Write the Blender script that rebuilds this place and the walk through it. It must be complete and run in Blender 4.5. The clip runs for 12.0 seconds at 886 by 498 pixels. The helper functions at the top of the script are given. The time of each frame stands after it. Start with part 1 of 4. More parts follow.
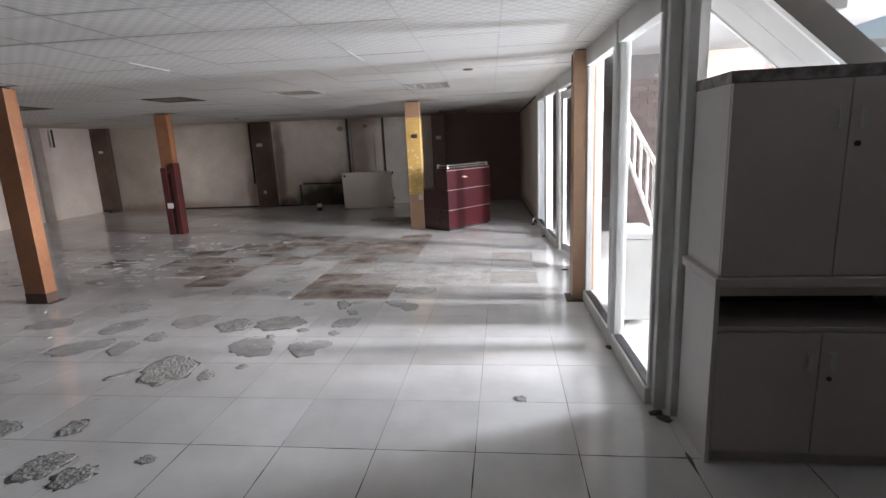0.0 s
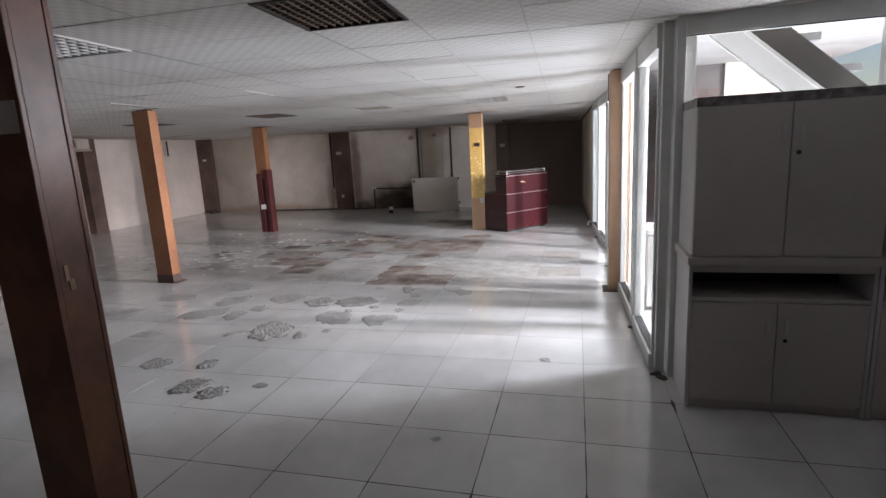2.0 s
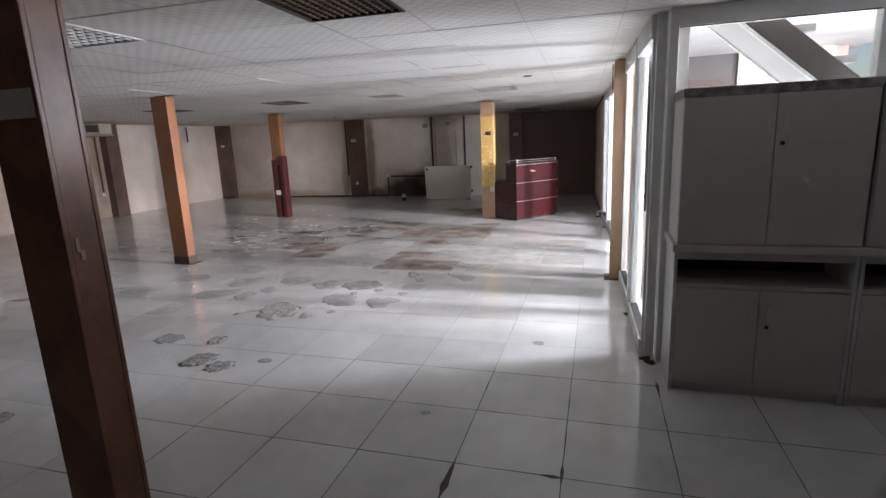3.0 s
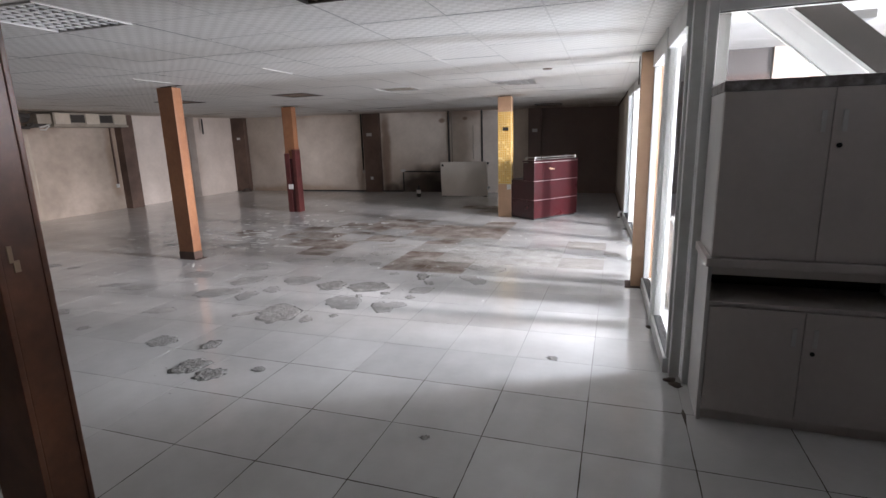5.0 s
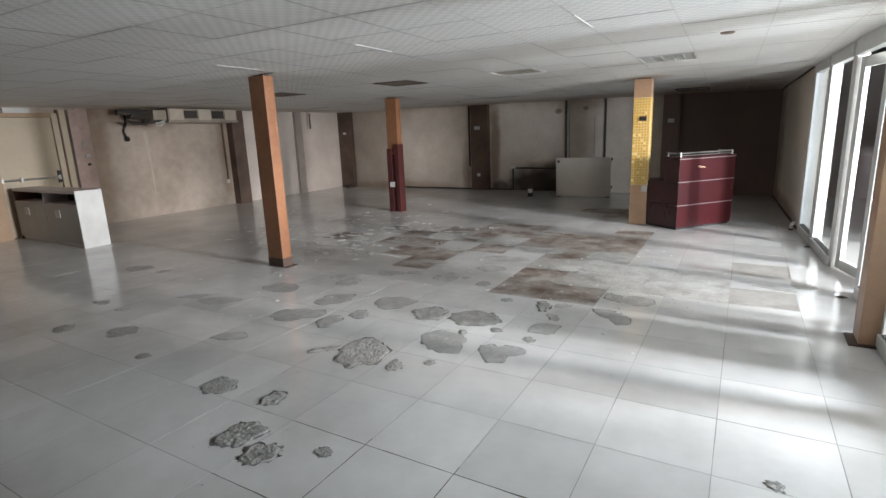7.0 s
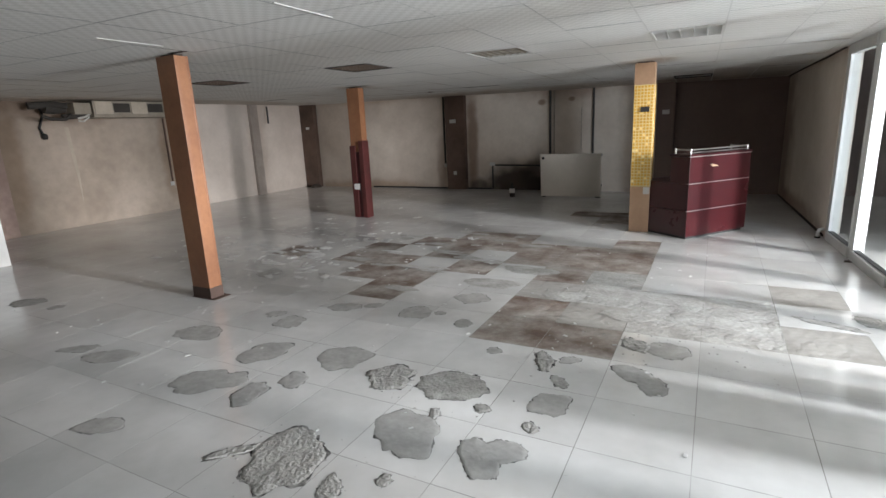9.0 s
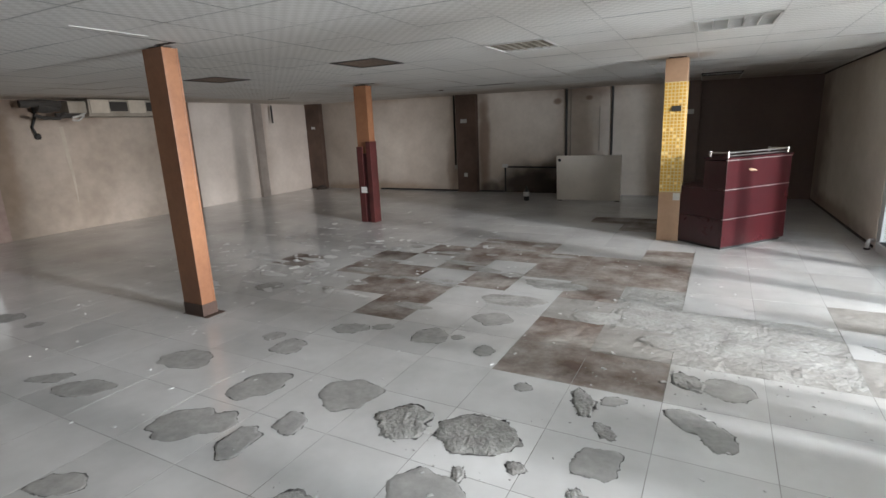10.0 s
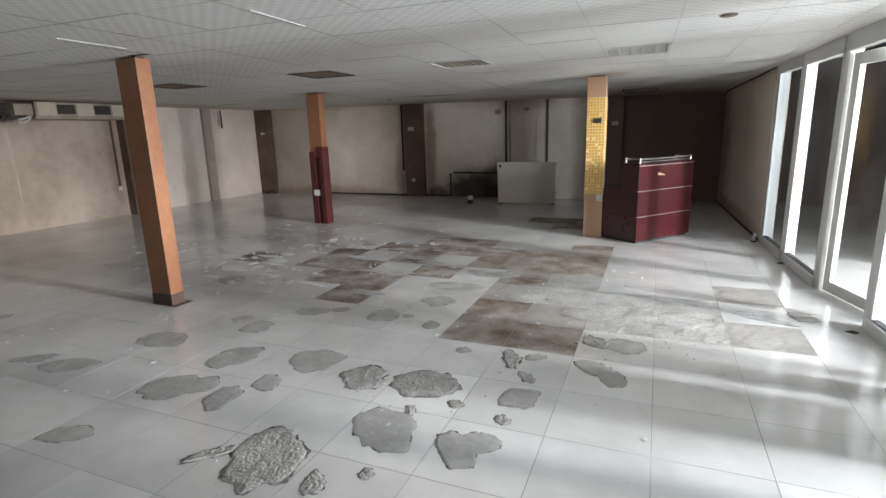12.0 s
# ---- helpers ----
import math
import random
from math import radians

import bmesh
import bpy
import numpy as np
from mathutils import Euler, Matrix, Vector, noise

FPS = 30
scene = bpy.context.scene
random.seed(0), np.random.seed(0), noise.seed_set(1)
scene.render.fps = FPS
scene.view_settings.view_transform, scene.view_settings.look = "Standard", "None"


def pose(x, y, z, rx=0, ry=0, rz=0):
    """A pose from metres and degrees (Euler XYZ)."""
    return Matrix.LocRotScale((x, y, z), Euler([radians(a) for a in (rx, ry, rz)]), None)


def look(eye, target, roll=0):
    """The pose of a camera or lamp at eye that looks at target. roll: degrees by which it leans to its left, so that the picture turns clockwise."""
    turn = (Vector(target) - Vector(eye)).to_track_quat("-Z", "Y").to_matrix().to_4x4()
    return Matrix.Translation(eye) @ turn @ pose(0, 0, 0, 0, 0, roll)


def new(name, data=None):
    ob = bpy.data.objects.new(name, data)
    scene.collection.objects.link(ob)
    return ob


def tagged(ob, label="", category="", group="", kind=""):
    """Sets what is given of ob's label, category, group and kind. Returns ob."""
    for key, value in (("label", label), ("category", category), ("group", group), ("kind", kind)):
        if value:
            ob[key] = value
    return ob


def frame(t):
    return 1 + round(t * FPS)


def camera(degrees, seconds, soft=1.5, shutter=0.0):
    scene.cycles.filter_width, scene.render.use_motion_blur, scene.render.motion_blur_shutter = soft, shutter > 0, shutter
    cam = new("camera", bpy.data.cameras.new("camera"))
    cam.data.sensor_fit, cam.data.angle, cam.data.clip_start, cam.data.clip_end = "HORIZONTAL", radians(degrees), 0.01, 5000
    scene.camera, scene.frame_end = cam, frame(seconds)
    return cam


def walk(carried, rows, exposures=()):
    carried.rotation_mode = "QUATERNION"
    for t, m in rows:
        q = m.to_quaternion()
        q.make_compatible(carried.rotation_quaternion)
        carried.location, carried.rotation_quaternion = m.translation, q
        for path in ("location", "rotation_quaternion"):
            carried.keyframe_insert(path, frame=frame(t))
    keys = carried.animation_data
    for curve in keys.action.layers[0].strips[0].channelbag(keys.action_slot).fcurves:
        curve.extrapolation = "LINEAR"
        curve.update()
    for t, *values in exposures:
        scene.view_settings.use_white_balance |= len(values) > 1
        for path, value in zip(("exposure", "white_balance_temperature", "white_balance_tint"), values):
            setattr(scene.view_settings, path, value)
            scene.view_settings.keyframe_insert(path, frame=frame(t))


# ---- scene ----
cam = camera(81.4, 12.0)
PATH = [
    (0, (0.127, 0.073, 1.534), (-0.14, 2.011, 1.121), -2.6),
    (0.5, (0.241, -0.142, 1.544), (-0.119, 1.781, 1.129), -1.6),
    (1, (0.234, -0.425, 1.544), (-0.158, 1.5, 1.172), -2.4),
    (1.5, (0.264, -0.584, 1.562), (-0.223, 1.32, 1.188), -2.9),
    (2, (0.438, -0.688, 1.552), (-0.092, 1.203, 1.176), -3.0),
    (2.5, (0.542, -0.777, 1.545), (-0.021, 1.1, 1.147), -2.6),
    (4.5, (0.711, -0.766, 1.528), (0.061, 1.076, 1.099), -2.4),
    (5, (0.582, -0.471, 1.544), (-0.073, 1.369, 1.113), -1.7),
    (5.5, (0.476, -0.221, 1.523), (-0.205, 1.608, 1.084), -2.0),
    (6, (0.342, 0.091, 1.523), (-0.576, 1.813, 1.087), -3.1),
    (6.5, (0.145, 0.331, 1.518), (-0.867, 1.999, 1.08), -2.3),
    (8.5, (-0.444, 1.45, 1.552), (-1.399, 3.148, 1.099), -2.2),
    (9, (-0.584, 1.699, 1.534), (-1.517, 3.406, 1.068), -2.6),
    (9.5, (-0.735, 1.927, 1.53), (-1.691, 3.62, 1.061), -2.6),
    (10, (-0.9, 2.098, 1.544), (-1.853, 3.793, 1.078), -2.5),
    (10.5, (-0.953, 2.149, 1.549), (-1.791, 3.903, 1.079), -2.4),
    (11, (-0.847, 2.042, 1.551), (-1.626, 3.824, 1.083), -1.9),
    (11.5, (-0.693, 1.854, 1.54), (-1.471, 3.637, 1.073), -1.6),
    (12, (-0.629, 1.536, 1.54), (-1.403, 3.325, 1.095), -1.7),
]
walk(cam, [(t, look(eye, target, roll)) for t, eye, target, roll in PATH],
     [(0, -0.12, 6600, 17), (2, 0.06, 6540, 18), (5, 0.16, 6540, 18), (6.5, 0.12, 6580, 11), (8.5, 0.14, 6560, 10), (12, 0.14, 6560, 10)])

# ---- world and daylight ----
world = bpy.data.worlds.new("overcast_sky")
world.use_nodes = True
scene.world = world
_sky = world.node_tree.nodes.new("ShaderNodeTexSky")
_sky.sky_type = "NISHITA"
_sky.sun_disc = False
_sky.sun_elevation, _sky.sun_rotation = radians(35), radians(90)
world.node_tree.links.new(_sky.outputs[0], world.node_tree.nodes["Background"].inputs[0])
world.node_tree.nodes["Background"].inputs[1].default_value = 0.1


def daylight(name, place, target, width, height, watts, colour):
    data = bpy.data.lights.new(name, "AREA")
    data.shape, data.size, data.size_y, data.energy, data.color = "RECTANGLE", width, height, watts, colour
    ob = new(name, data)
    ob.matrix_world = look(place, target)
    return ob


# area lamps hung in open air stand in for daylight from the lobby's open front
# no doorway is built here; lamp added where the cast shadows converge
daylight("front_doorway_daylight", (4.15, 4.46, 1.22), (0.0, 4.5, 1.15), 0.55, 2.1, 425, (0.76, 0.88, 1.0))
daylight("open_front_daylight", (9.0, 4.42, 2.35), (0.0, 4.5, 0.9), 0.60, 2.3, 1900, (0.97, 0.97, 1.0))
# wide fill lamp added to lift the left floor; no street source is known
daylight("wide_fill_lamp", (6.2, 5.8, 2.1), (0.0, 5.2, 0.7), 2.6, 2.4, 800, (0.95, 0.97, 1.0))

# ---- materials ----


def shader(name, base, rough=0.6, metal=0.0, vary=0.12, grain=40.0, stain=1.2, bump=0.15, dark=None, spread=0.5, per_object=0.0, coords="Object", coat=0.0, rough_vary=0.1, dist=0.004):
    """A surface of one base colour with grain, wide stains, uneven gloss and fine relief."""
    m = bpy.data.materials.new(name)
    m.use_nodes = True
    n, l = m.node_tree.nodes, m.node_tree.links
    bsdf = n["Principled BSDF"]
    bsdf.inputs["Metallic"].default_value = metal
    bsdf.inputs["Coat Weight"].default_value = coat
    tc = n.new("ShaderNodeTexCoord")
    if coords == "World":
        geo = n.new("ShaderNodeNewGeometry")
        vec = geo.outputs["Position"]
    else:
        vec = tc.outputs[coords]
    fine = n.new("ShaderNodeTexNoise")
    fine.inputs["Scale"].default_value, fine.inputs["Detail"].default_value = grain, 6
    wide = n.new("ShaderNodeTexNoise")
    wide.inputs["Scale"].default_value, wide.inputs["Detail"].default_value, wide.inputs["Roughness"].default_value = stain, 5, 0.6
    for t in (fine, wide):
        l.new(vec, t.inputs["Vector"])
    dark = dark or tuple(c * 0.6 for c in base)
    ramp = n.new("ShaderNodeValToRGB")
    e = ramp.color_ramp.elements
    e[0].position, e[1].position = 0.5 - spread / 2, 0.5 + spread / 2
    e[0].color, e[1].color = (*dark, 1), (*base, 1)
    l.new(wide.outputs["Fac"], ramp.inputs["Fac"])
    hsv = n.new("ShaderNodeHueSaturation")
    l.new(ramp.outputs["Color"], hsv.inputs["Color"])
    val = n.new("ShaderNodeMapRange")
    val.inputs["To Min"].default_value, val.inputs["To Max"].default_value = 1 - vary, 1 + vary
    l.new(fine.outputs["Fac"], val.inputs["Value"])
    out = val.outputs["Result"]
    if per_object:
        info = n.new("ShaderNodeObjectInfo")
        r = n.new("ShaderNodeMapRange")
        r.inputs["To Min"].default_value, r.inputs["To Max"].default_value = 1 - per_object, 1 + per_object
        l.new(info.outputs["Random"], r.inputs["Value"])
        mul = n.new("ShaderNodeMath")
        mul.operation = "MULTIPLY"
        l.new(out, mul.inputs[0])
        l.new(r.outputs["Result"], mul.inputs[1])
        out = mul.outputs[0]
    l.new(out, hsv.inputs["Value"])
    l.new(hsv.outputs["Color"], bsdf.inputs["Base Color"])
    rr = n.new("ShaderNodeMapRange")
    rr.inputs["To Min"].default_value, rr.inputs["To Max"].default_value = min(1, rough + rough_vary), max(0.02, rough - rough_vary)
    l.new(wide.outputs["Fac"], rr.inputs["Value"])
    l.new(rr.outputs["Result"], bsdf.inputs["Roughness"])
    if bump:
        b = n.new("ShaderNodeBump")
        b.inputs["Strength"].default_value, b.inputs["Distance"].default_value = bump, dist
        l.new(fine.outputs["Fac"], b.inputs["Height"])
        l.new(b.outputs["Normal"], bsdf.inputs["Normal"])
    return m


M = {}
M["tile"] = shader("polished_white_tile", (0.65, 0.65, 0.635), 0.14, vary=0.06, grain=7, stain=0.9, bump=0.02, dark=(0.44, 0.435, 0.42), spread=0.42, per_object=0.07, coords="World", rough_vary=0.12)
M["grout"] = shader("dirty_grout", (0.16, 0.15, 0.14), 0.9, grain=60, coords="World")
M["screed"] = shader("bare_brown_screed", (0.34, 0.315, 0.285), 0.7, vary=0.25, grain=30, stain=2.8, bump=0.5, dark=(0.125, 0.083, 0.063), spread=0.30, coords="World")
M["plaster_bed"] = shader("pale_bed_mortar", (0.40, 0.395, 0.375), 0.9, vary=0.32, grain=34, stain=4.5, bump=0.8, dark=(0.25, 0.24, 0.22), spread=0.42, coords="World", dist=0.008)
M["grey_bed"] = shader("smooth_grey_bed", (0.33, 0.32, 0.297), 0.7, vary=0.16, grain=24, stain=3.2, bump=0.3, dark=(0.22, 0.205, 0.185), coords="World")
M["mortar"] = shader("grey_adhesive_mortar", (0.37, 0.365, 0.345), 0.85, vary=0.32, grain=55, stain=11, bump=1.0, dark=(0.22, 0.215, 0.20), spread=0.5, coords="World", dist=0.012)
M["smear"] = shader("smooth_grey_adhesive", (0.34, 0.335, 0.32), 0.75, vary=0.16, grain=24, stain=6, bump=0.5, dark=(0.275, 0.27, 0.255), spread=0.4, coords="World", dist=0.006)
M["thin_smear"] = shader("thin_pale_adhesive", (0.37, 0.365, 0.345), 0.75, vary=0.2, grain=26, stain=7, bump=0.4, dark=(0.27, 0.265, 0.25), spread=0.4, coords="World", dist=0.005)
M["crevice"] = shader("shaded_chipped_edge", (0.24, 0.235, 0.225), 0.9, vary=0.4, grain=90, stain=22, dark=(0.03, 0.028, 0.027), spread=0.2, coords="World")
M["joint"] = shader("worn_joint_filler", (0.42, 0.415, 0.40), 0.95, vary=0.2, grain=40, stain=1.3, dark=(0.13, 0.12, 0.105), spread=0.32, coords="World", rough_vary=0.03)
M["dark_panel"] = shader("near_black_backing", (0.05, 0.043, 0.04), 0.6, vary=0.15, grain=20, stain=2, coords="World")
M["grime"] = shader("brown_joint_grime", (0.12, 0.10, 0.08), 0.9, vary=0.3, grain=60, stain=9, dark=(0.045, 0.036, 0.028), coords="World")
M["pink_wall"] = shader("pinkish_plaster_panel", (0.50, 0.37, 0.32), 0.75, vary=0.1, grain=12, stain=3, bump=0.15, dark=(0.36, 0.25, 0.215), coords="World")
M["return_shade"] = shader("shaded_return_grey", (0.44, 0.39, 0.35), 0.8, vary=0.1, grain=14, stain=2, bump=0.12, dark=(0.30, 0.26, 0.23), coords="World")
M["chip"] = shader("white_ceramic_chip", (0.66, 0.66, 0.645), 0.6, coords="World", grain=80)
M["wall"] = shader("old_white_wall_paint", (0.78, 0.71, 0.645), 0.8, vary=0.06, grain=14, stain=0.55, bump=0.12, dark=(0.60, 0.53, 0.465), spread=0.45, coords="World")
M["back_wall"] = shader("mottled_white_wall_paint", (0.72, 0.635, 0.55), 0.8, vary=0.08, grain=12, stain=0.8, bump=0.12, dark=(0.46, 0.38, 0.31), spread=0.5, coords="World")
M["concrete"] = shader("smeared_cement_render", (0.53, 0.445, 0.37), 0.85, vary=0.18, grain=7, stain=1.1, bump=0.3, dark=(0.38, 0.31, 0.25), spread=0.42, coords="World")
M["dull_wall"] = shader("dull_white_wall_paint", (0.68, 0.60, 0.535), 0.8, vary=0.08, grain=14, stain=0.7, bump=0.12, dark=(0.47, 0.405, 0.35), spread=0.45, coords="World")
M["brown_wall"] = shader("dark_taupe_wall_tone", (0.205, 0.145, 0.128), 0.7, vary=0.08, grain=14, stain=0.7, bump=0.12, dark=(0.15, 0.106, 0.094), coords="World")
M["pilaster"] = shader("brown_pilaster_paint", (0.16, 0.10, 0.074), 0.65, vary=0.12, grain=18, stain=1.6, bump=0.15, dark=(0.075, 0.047, 0.036), spread=0.4, coords="World")
M["beige"] = shader("beige_pilaster_paint", (0.46, 0.32, 0.205), 0.65, vary=0.1, grain=18, stain=1.2, bump=0.1, dark=(0.33, 0.22, 0.14), coords="World")
M["column"] = shader("orange_brown_wood_veneer", (0.365, 0.168, 0.082), 0.42, vary=0.18, grain=26, stain=2.6, bump=0.08, dark=(0.225, 0.095, 0.047), coords="World")
M["column_tan"] = shader("tan_wood_veneer", (0.45, 0.29, 0.185), 0.45, vary=0.1, grain=22, stain=1.7, bump=0.06, dark=(0.34, 0.205, 0.125), coords="World")
M["column_dark"] = shader("dark_brown_wood_veneer", (0.26, 0.105, 0.055), 0.38, vary=0.2, grain=26, stain=3.5, bump=0.08, dark=(0.10, 0.042, 0.024), spread=0.35, coords="World")
M["column_foot"] = shader("dark_scuffed_foot", (0.10, 0.06, 0.045), 0.6, coords="World")
M["maroon"] = shader("maroon_laminate", (0.052, 0.007, 0.009), 0.3, vary=0.1, grain=26, stain=2.0, bump=0.03, dark=(0.03, 0.004, 0.006), coords="World", coat=0.1)
M["maroon_dull"] = shader("dull_maroon_board", (0.105, 0.024, 0.022), 0.5, vary=0.15, grain=26, stain=3.0, dark=(0.05, 0.012, 0.011), coords="World")
M["silver"] = shader("brushed_silver_trim", (0.62, 0.60, 0.58), 0.35, metal=0.9, vary=0.06, grain=90, coords="World", bump=0.03)
M["frame"] = shader("white_pvc_frame", (0.70, 0.71, 0.695), 0.4, vary=0.05, grain=20, stain=2.5, bump=0.03, dark=(0.56, 0.56, 0.54), coords="World")
M["cabinet"] = shader("grey_laminate_board", (0.64, 0.59, 0.56), 0.42, vary=0.05, grain=30, stain=1.6, bump=0.04, dark=(0.53, 0.485, 0.46), coords="World")
M["cabinet_side"] = shader("pale_laminate_side", (0.68, 0.67, 0.65), 0.4, vary=0.04, grain=30, stain=1.6, bump=0.03, dark=(0.52, 0.52, 0.51), coords="World")
M["cabinet_dark"] = shader("shelf_shade_black", (0.045, 0.043, 0.045), 0.6, grain=30, coords="World")
M["top_band"] = shader("mottled_worktop_edge", (0.34, 0.33, 0.32), 0.4, vary=0.3, grain=60, stain=14, dark=(0.15, 0.13, 0.125), spread=0.2, coords="World")
M["ceiling_bar"] = shader("white_tee_bar", (0.70, 0.685, 0.655), 0.8, grain=30, coords="World", bump=0.02, vary=0.05, dark=(0.55, 0.53, 0.50), rough_vary=0.05)
M["black"] = shader("black_rubber", (0.025, 0.024, 0.024), 0.6, grain=50, coords="World")
M["dirt"] = shader("dark_grime", (0.06, 0.045, 0.035), 0.9, grain=50, coords="World")
M["white_plastic"] = shader("white_plastic", (0.75, 0.74, 0.71), 0.4, grain=50, bump=0.02, vary=0.04, coords="World")
M["board"] = shader("greige_laminate_board", (0.70, 0.64, 0.565), 0.3, vary=0.04, grain=30, stain=0.9, bump=0.03, dark=(0.50, 0.455, 0.40), coords="World")
M["vent_dark"] = shader("dark_vent_core", (0.05, 0.042, 0.036), 0.7, coords="World")
M["vent_brown"] = shader("brown_vent_blade", (0.18, 0.125, 0.09), 0.5, coords="World")
M["galv"] = shader("dusty_galvanised_steel", (0.42, 0.375, 0.31), 0.55, metal=0.3, vary=0.14, grain=25, stain=4, dark=(0.27, 0.235, 0.19), coords="World")
M["dusty_panel"] = shader("dusty_cream_panel", (0.60, 0.53, 0.44), 0.55, vary=0.08, grain=25, stain=4, dark=(0.45, 0.39, 0.31), coords="World")
M["cabinet_front"] = shader("greenish_grey_laminate", (0.40, 0.39, 0.345), 0.4, vary=0.06, grain=30, stain=2, bump=0.03, dark=(0.31, 0.30, 0.265), coords="World")
M["duct"] = shader("dark_duct_foam", (0.07, 0.062, 0.055), 0.8, grain=25, bump=0.5, coords="World")
M["door"] = shader("cream_steel_door", (0.52, 0.43, 0.31), 0.45, vary=0.05, grain=16, stain=1.2, bump=0.03, dark=(0.42, 0.34, 0.24), coords="World")
M["red_wood"] = shader("red_brown_wood", (0.17, 0.075, 0.05), 0.5, grain=20, stain=2, coords="World")
M["gold"] = shader("gold_mosaic", (0.68, 0.40, 0.05), 0.3, vary=0.2, grain=30, stain=9, dark=(0.45, 0.24, 0.03), coords="World")
M["gold_pale"] = shader("pale_yellow_mosaic", (0.85, 0.72, 0.36), 0.3, vary=0.15, grain=30, stain=9, dark=(0.8, 0.52, 0.12), coords="World")
M["mosaic_bed"] = shader("yellowed_mosaic_grout", (0.78, 0.64, 0.34), 0.8, grain=60, coords="World")
# brick colour lowered to offset the near lamp's excess light
M["brick"] = shader("darkened_red_brick", (0.075, 0.05, 0.043), 0.85, vary=0.25, grain=40, stain=6, bump=0.5, dark=(0.04, 0.028, 0.025), spread=0.4, coords="World", per_object=0.3)
M["stair"] = shader("grey_cement_stair", (0.30, 0.30, 0.295), 0.7, vary=0.12, grain=20, stain=2, dark=(0.20, 0.20, 0.20), coords="World")
M["stair_soffit"] = shader("dusty_painted_soffit", (0.46, 0.46, 0.445), 0.6, vary=0.1, grain=18, stain=2.2, dark=(0.33, 0.33, 0.32), coords="World")
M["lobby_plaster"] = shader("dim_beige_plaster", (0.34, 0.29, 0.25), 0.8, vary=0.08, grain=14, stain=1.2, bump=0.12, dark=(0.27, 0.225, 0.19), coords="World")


def spotted(m, spots):
    """Lays stains and dark tints over a surface: each has a place, three radii, a tint and a strength."""
    n, l = m.node_tree.nodes, m.node_tree.links
    bsdf, geo = n["Principled BSDF"], n["Geometry"]
    ragged = n.new("ShaderNodeTexNoise")
    ragged.inputs["Scale"].default_value, ragged.inputs["Detail"].default_value = 2.3, 6
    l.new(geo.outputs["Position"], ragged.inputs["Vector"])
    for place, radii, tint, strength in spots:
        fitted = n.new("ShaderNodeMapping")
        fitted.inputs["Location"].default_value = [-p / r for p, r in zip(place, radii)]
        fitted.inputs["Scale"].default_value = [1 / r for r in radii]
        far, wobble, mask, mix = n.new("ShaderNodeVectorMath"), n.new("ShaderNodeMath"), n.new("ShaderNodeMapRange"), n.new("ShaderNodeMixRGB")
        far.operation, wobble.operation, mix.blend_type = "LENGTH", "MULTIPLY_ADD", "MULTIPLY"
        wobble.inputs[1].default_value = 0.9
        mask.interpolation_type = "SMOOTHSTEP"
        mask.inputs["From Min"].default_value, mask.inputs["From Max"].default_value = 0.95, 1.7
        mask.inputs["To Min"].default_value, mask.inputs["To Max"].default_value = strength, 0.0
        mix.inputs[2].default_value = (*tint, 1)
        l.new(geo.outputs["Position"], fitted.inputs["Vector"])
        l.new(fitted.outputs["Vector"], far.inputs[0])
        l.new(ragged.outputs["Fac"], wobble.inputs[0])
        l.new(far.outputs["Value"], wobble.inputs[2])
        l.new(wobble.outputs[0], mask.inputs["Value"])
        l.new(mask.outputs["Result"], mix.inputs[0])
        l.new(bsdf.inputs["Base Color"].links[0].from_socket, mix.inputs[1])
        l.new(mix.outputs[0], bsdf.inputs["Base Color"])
    return m


M["side_wall"] = shader("grimy_white_wall_paint", (0.74, 0.675, 0.60), 0.8, vary=0.07, grain=12, stain=0.7, bump=0.12, dark=(0.54, 0.475, 0.40), spread=0.45, coords="World")
DARK_TINT, BROWN, TEA = (0.10, 0.082, 0.075), (0.36, 0.25, 0.19), (0.62, 0.50, 0.40)
spotted(M["back_wall"], [
    # the first two spots paint the tipped table's shadow on the wall
    ((-4.65, 13.1, 0.05), (0.92, 1, 0.60), DARK_TINT, 0.95), ((-4.1, 13.1, 0.2), (0.6, 1, 0.62), DARK_TINT, 0.6), ((-5.75, 13.1, 0.05), (0.30, 1, 0.22), DARK_TINT, 0.7), ((-5.88, 13.1, 1.1), (0.16, 1, 1.5), BROWN, 0.75),
    # browner beside the pilaster, along the top and along the base
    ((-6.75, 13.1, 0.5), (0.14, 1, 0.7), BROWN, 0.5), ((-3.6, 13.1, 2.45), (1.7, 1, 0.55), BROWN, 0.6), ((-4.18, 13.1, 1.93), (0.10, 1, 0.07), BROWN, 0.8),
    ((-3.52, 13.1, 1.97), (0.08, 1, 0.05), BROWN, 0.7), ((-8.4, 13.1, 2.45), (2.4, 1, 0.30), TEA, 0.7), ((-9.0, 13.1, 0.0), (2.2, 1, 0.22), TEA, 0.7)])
# browner along the base, darker towards the far end
spotted(M["side_wall"], [((0.5, 11.4, 0.0), (1, 2.0, 0.26), BROWN, 0.7), ((0.4, 13.2, 1.1), (1, 1.1, 1.5), (0.42, 0.34, 0.30), 0.75), ((0.5, 11.0, 2.3), (1, 1.8, 0.2), TEA, 0.7)])
# browner near the ceiling, with two upright tea-toned bands
spotted(M["concrete"], [((-11.1, 6.9, 2.3), (1, 1.5, 0.42), BROWN, 0.6), ((-11.1, 5.95, 1.2), (1, 0.3, 1.3), TEA, 0.6), ((-11.1, 8.85, 1.2), (1, 0.22, 1.1), TEA, 0.6)])


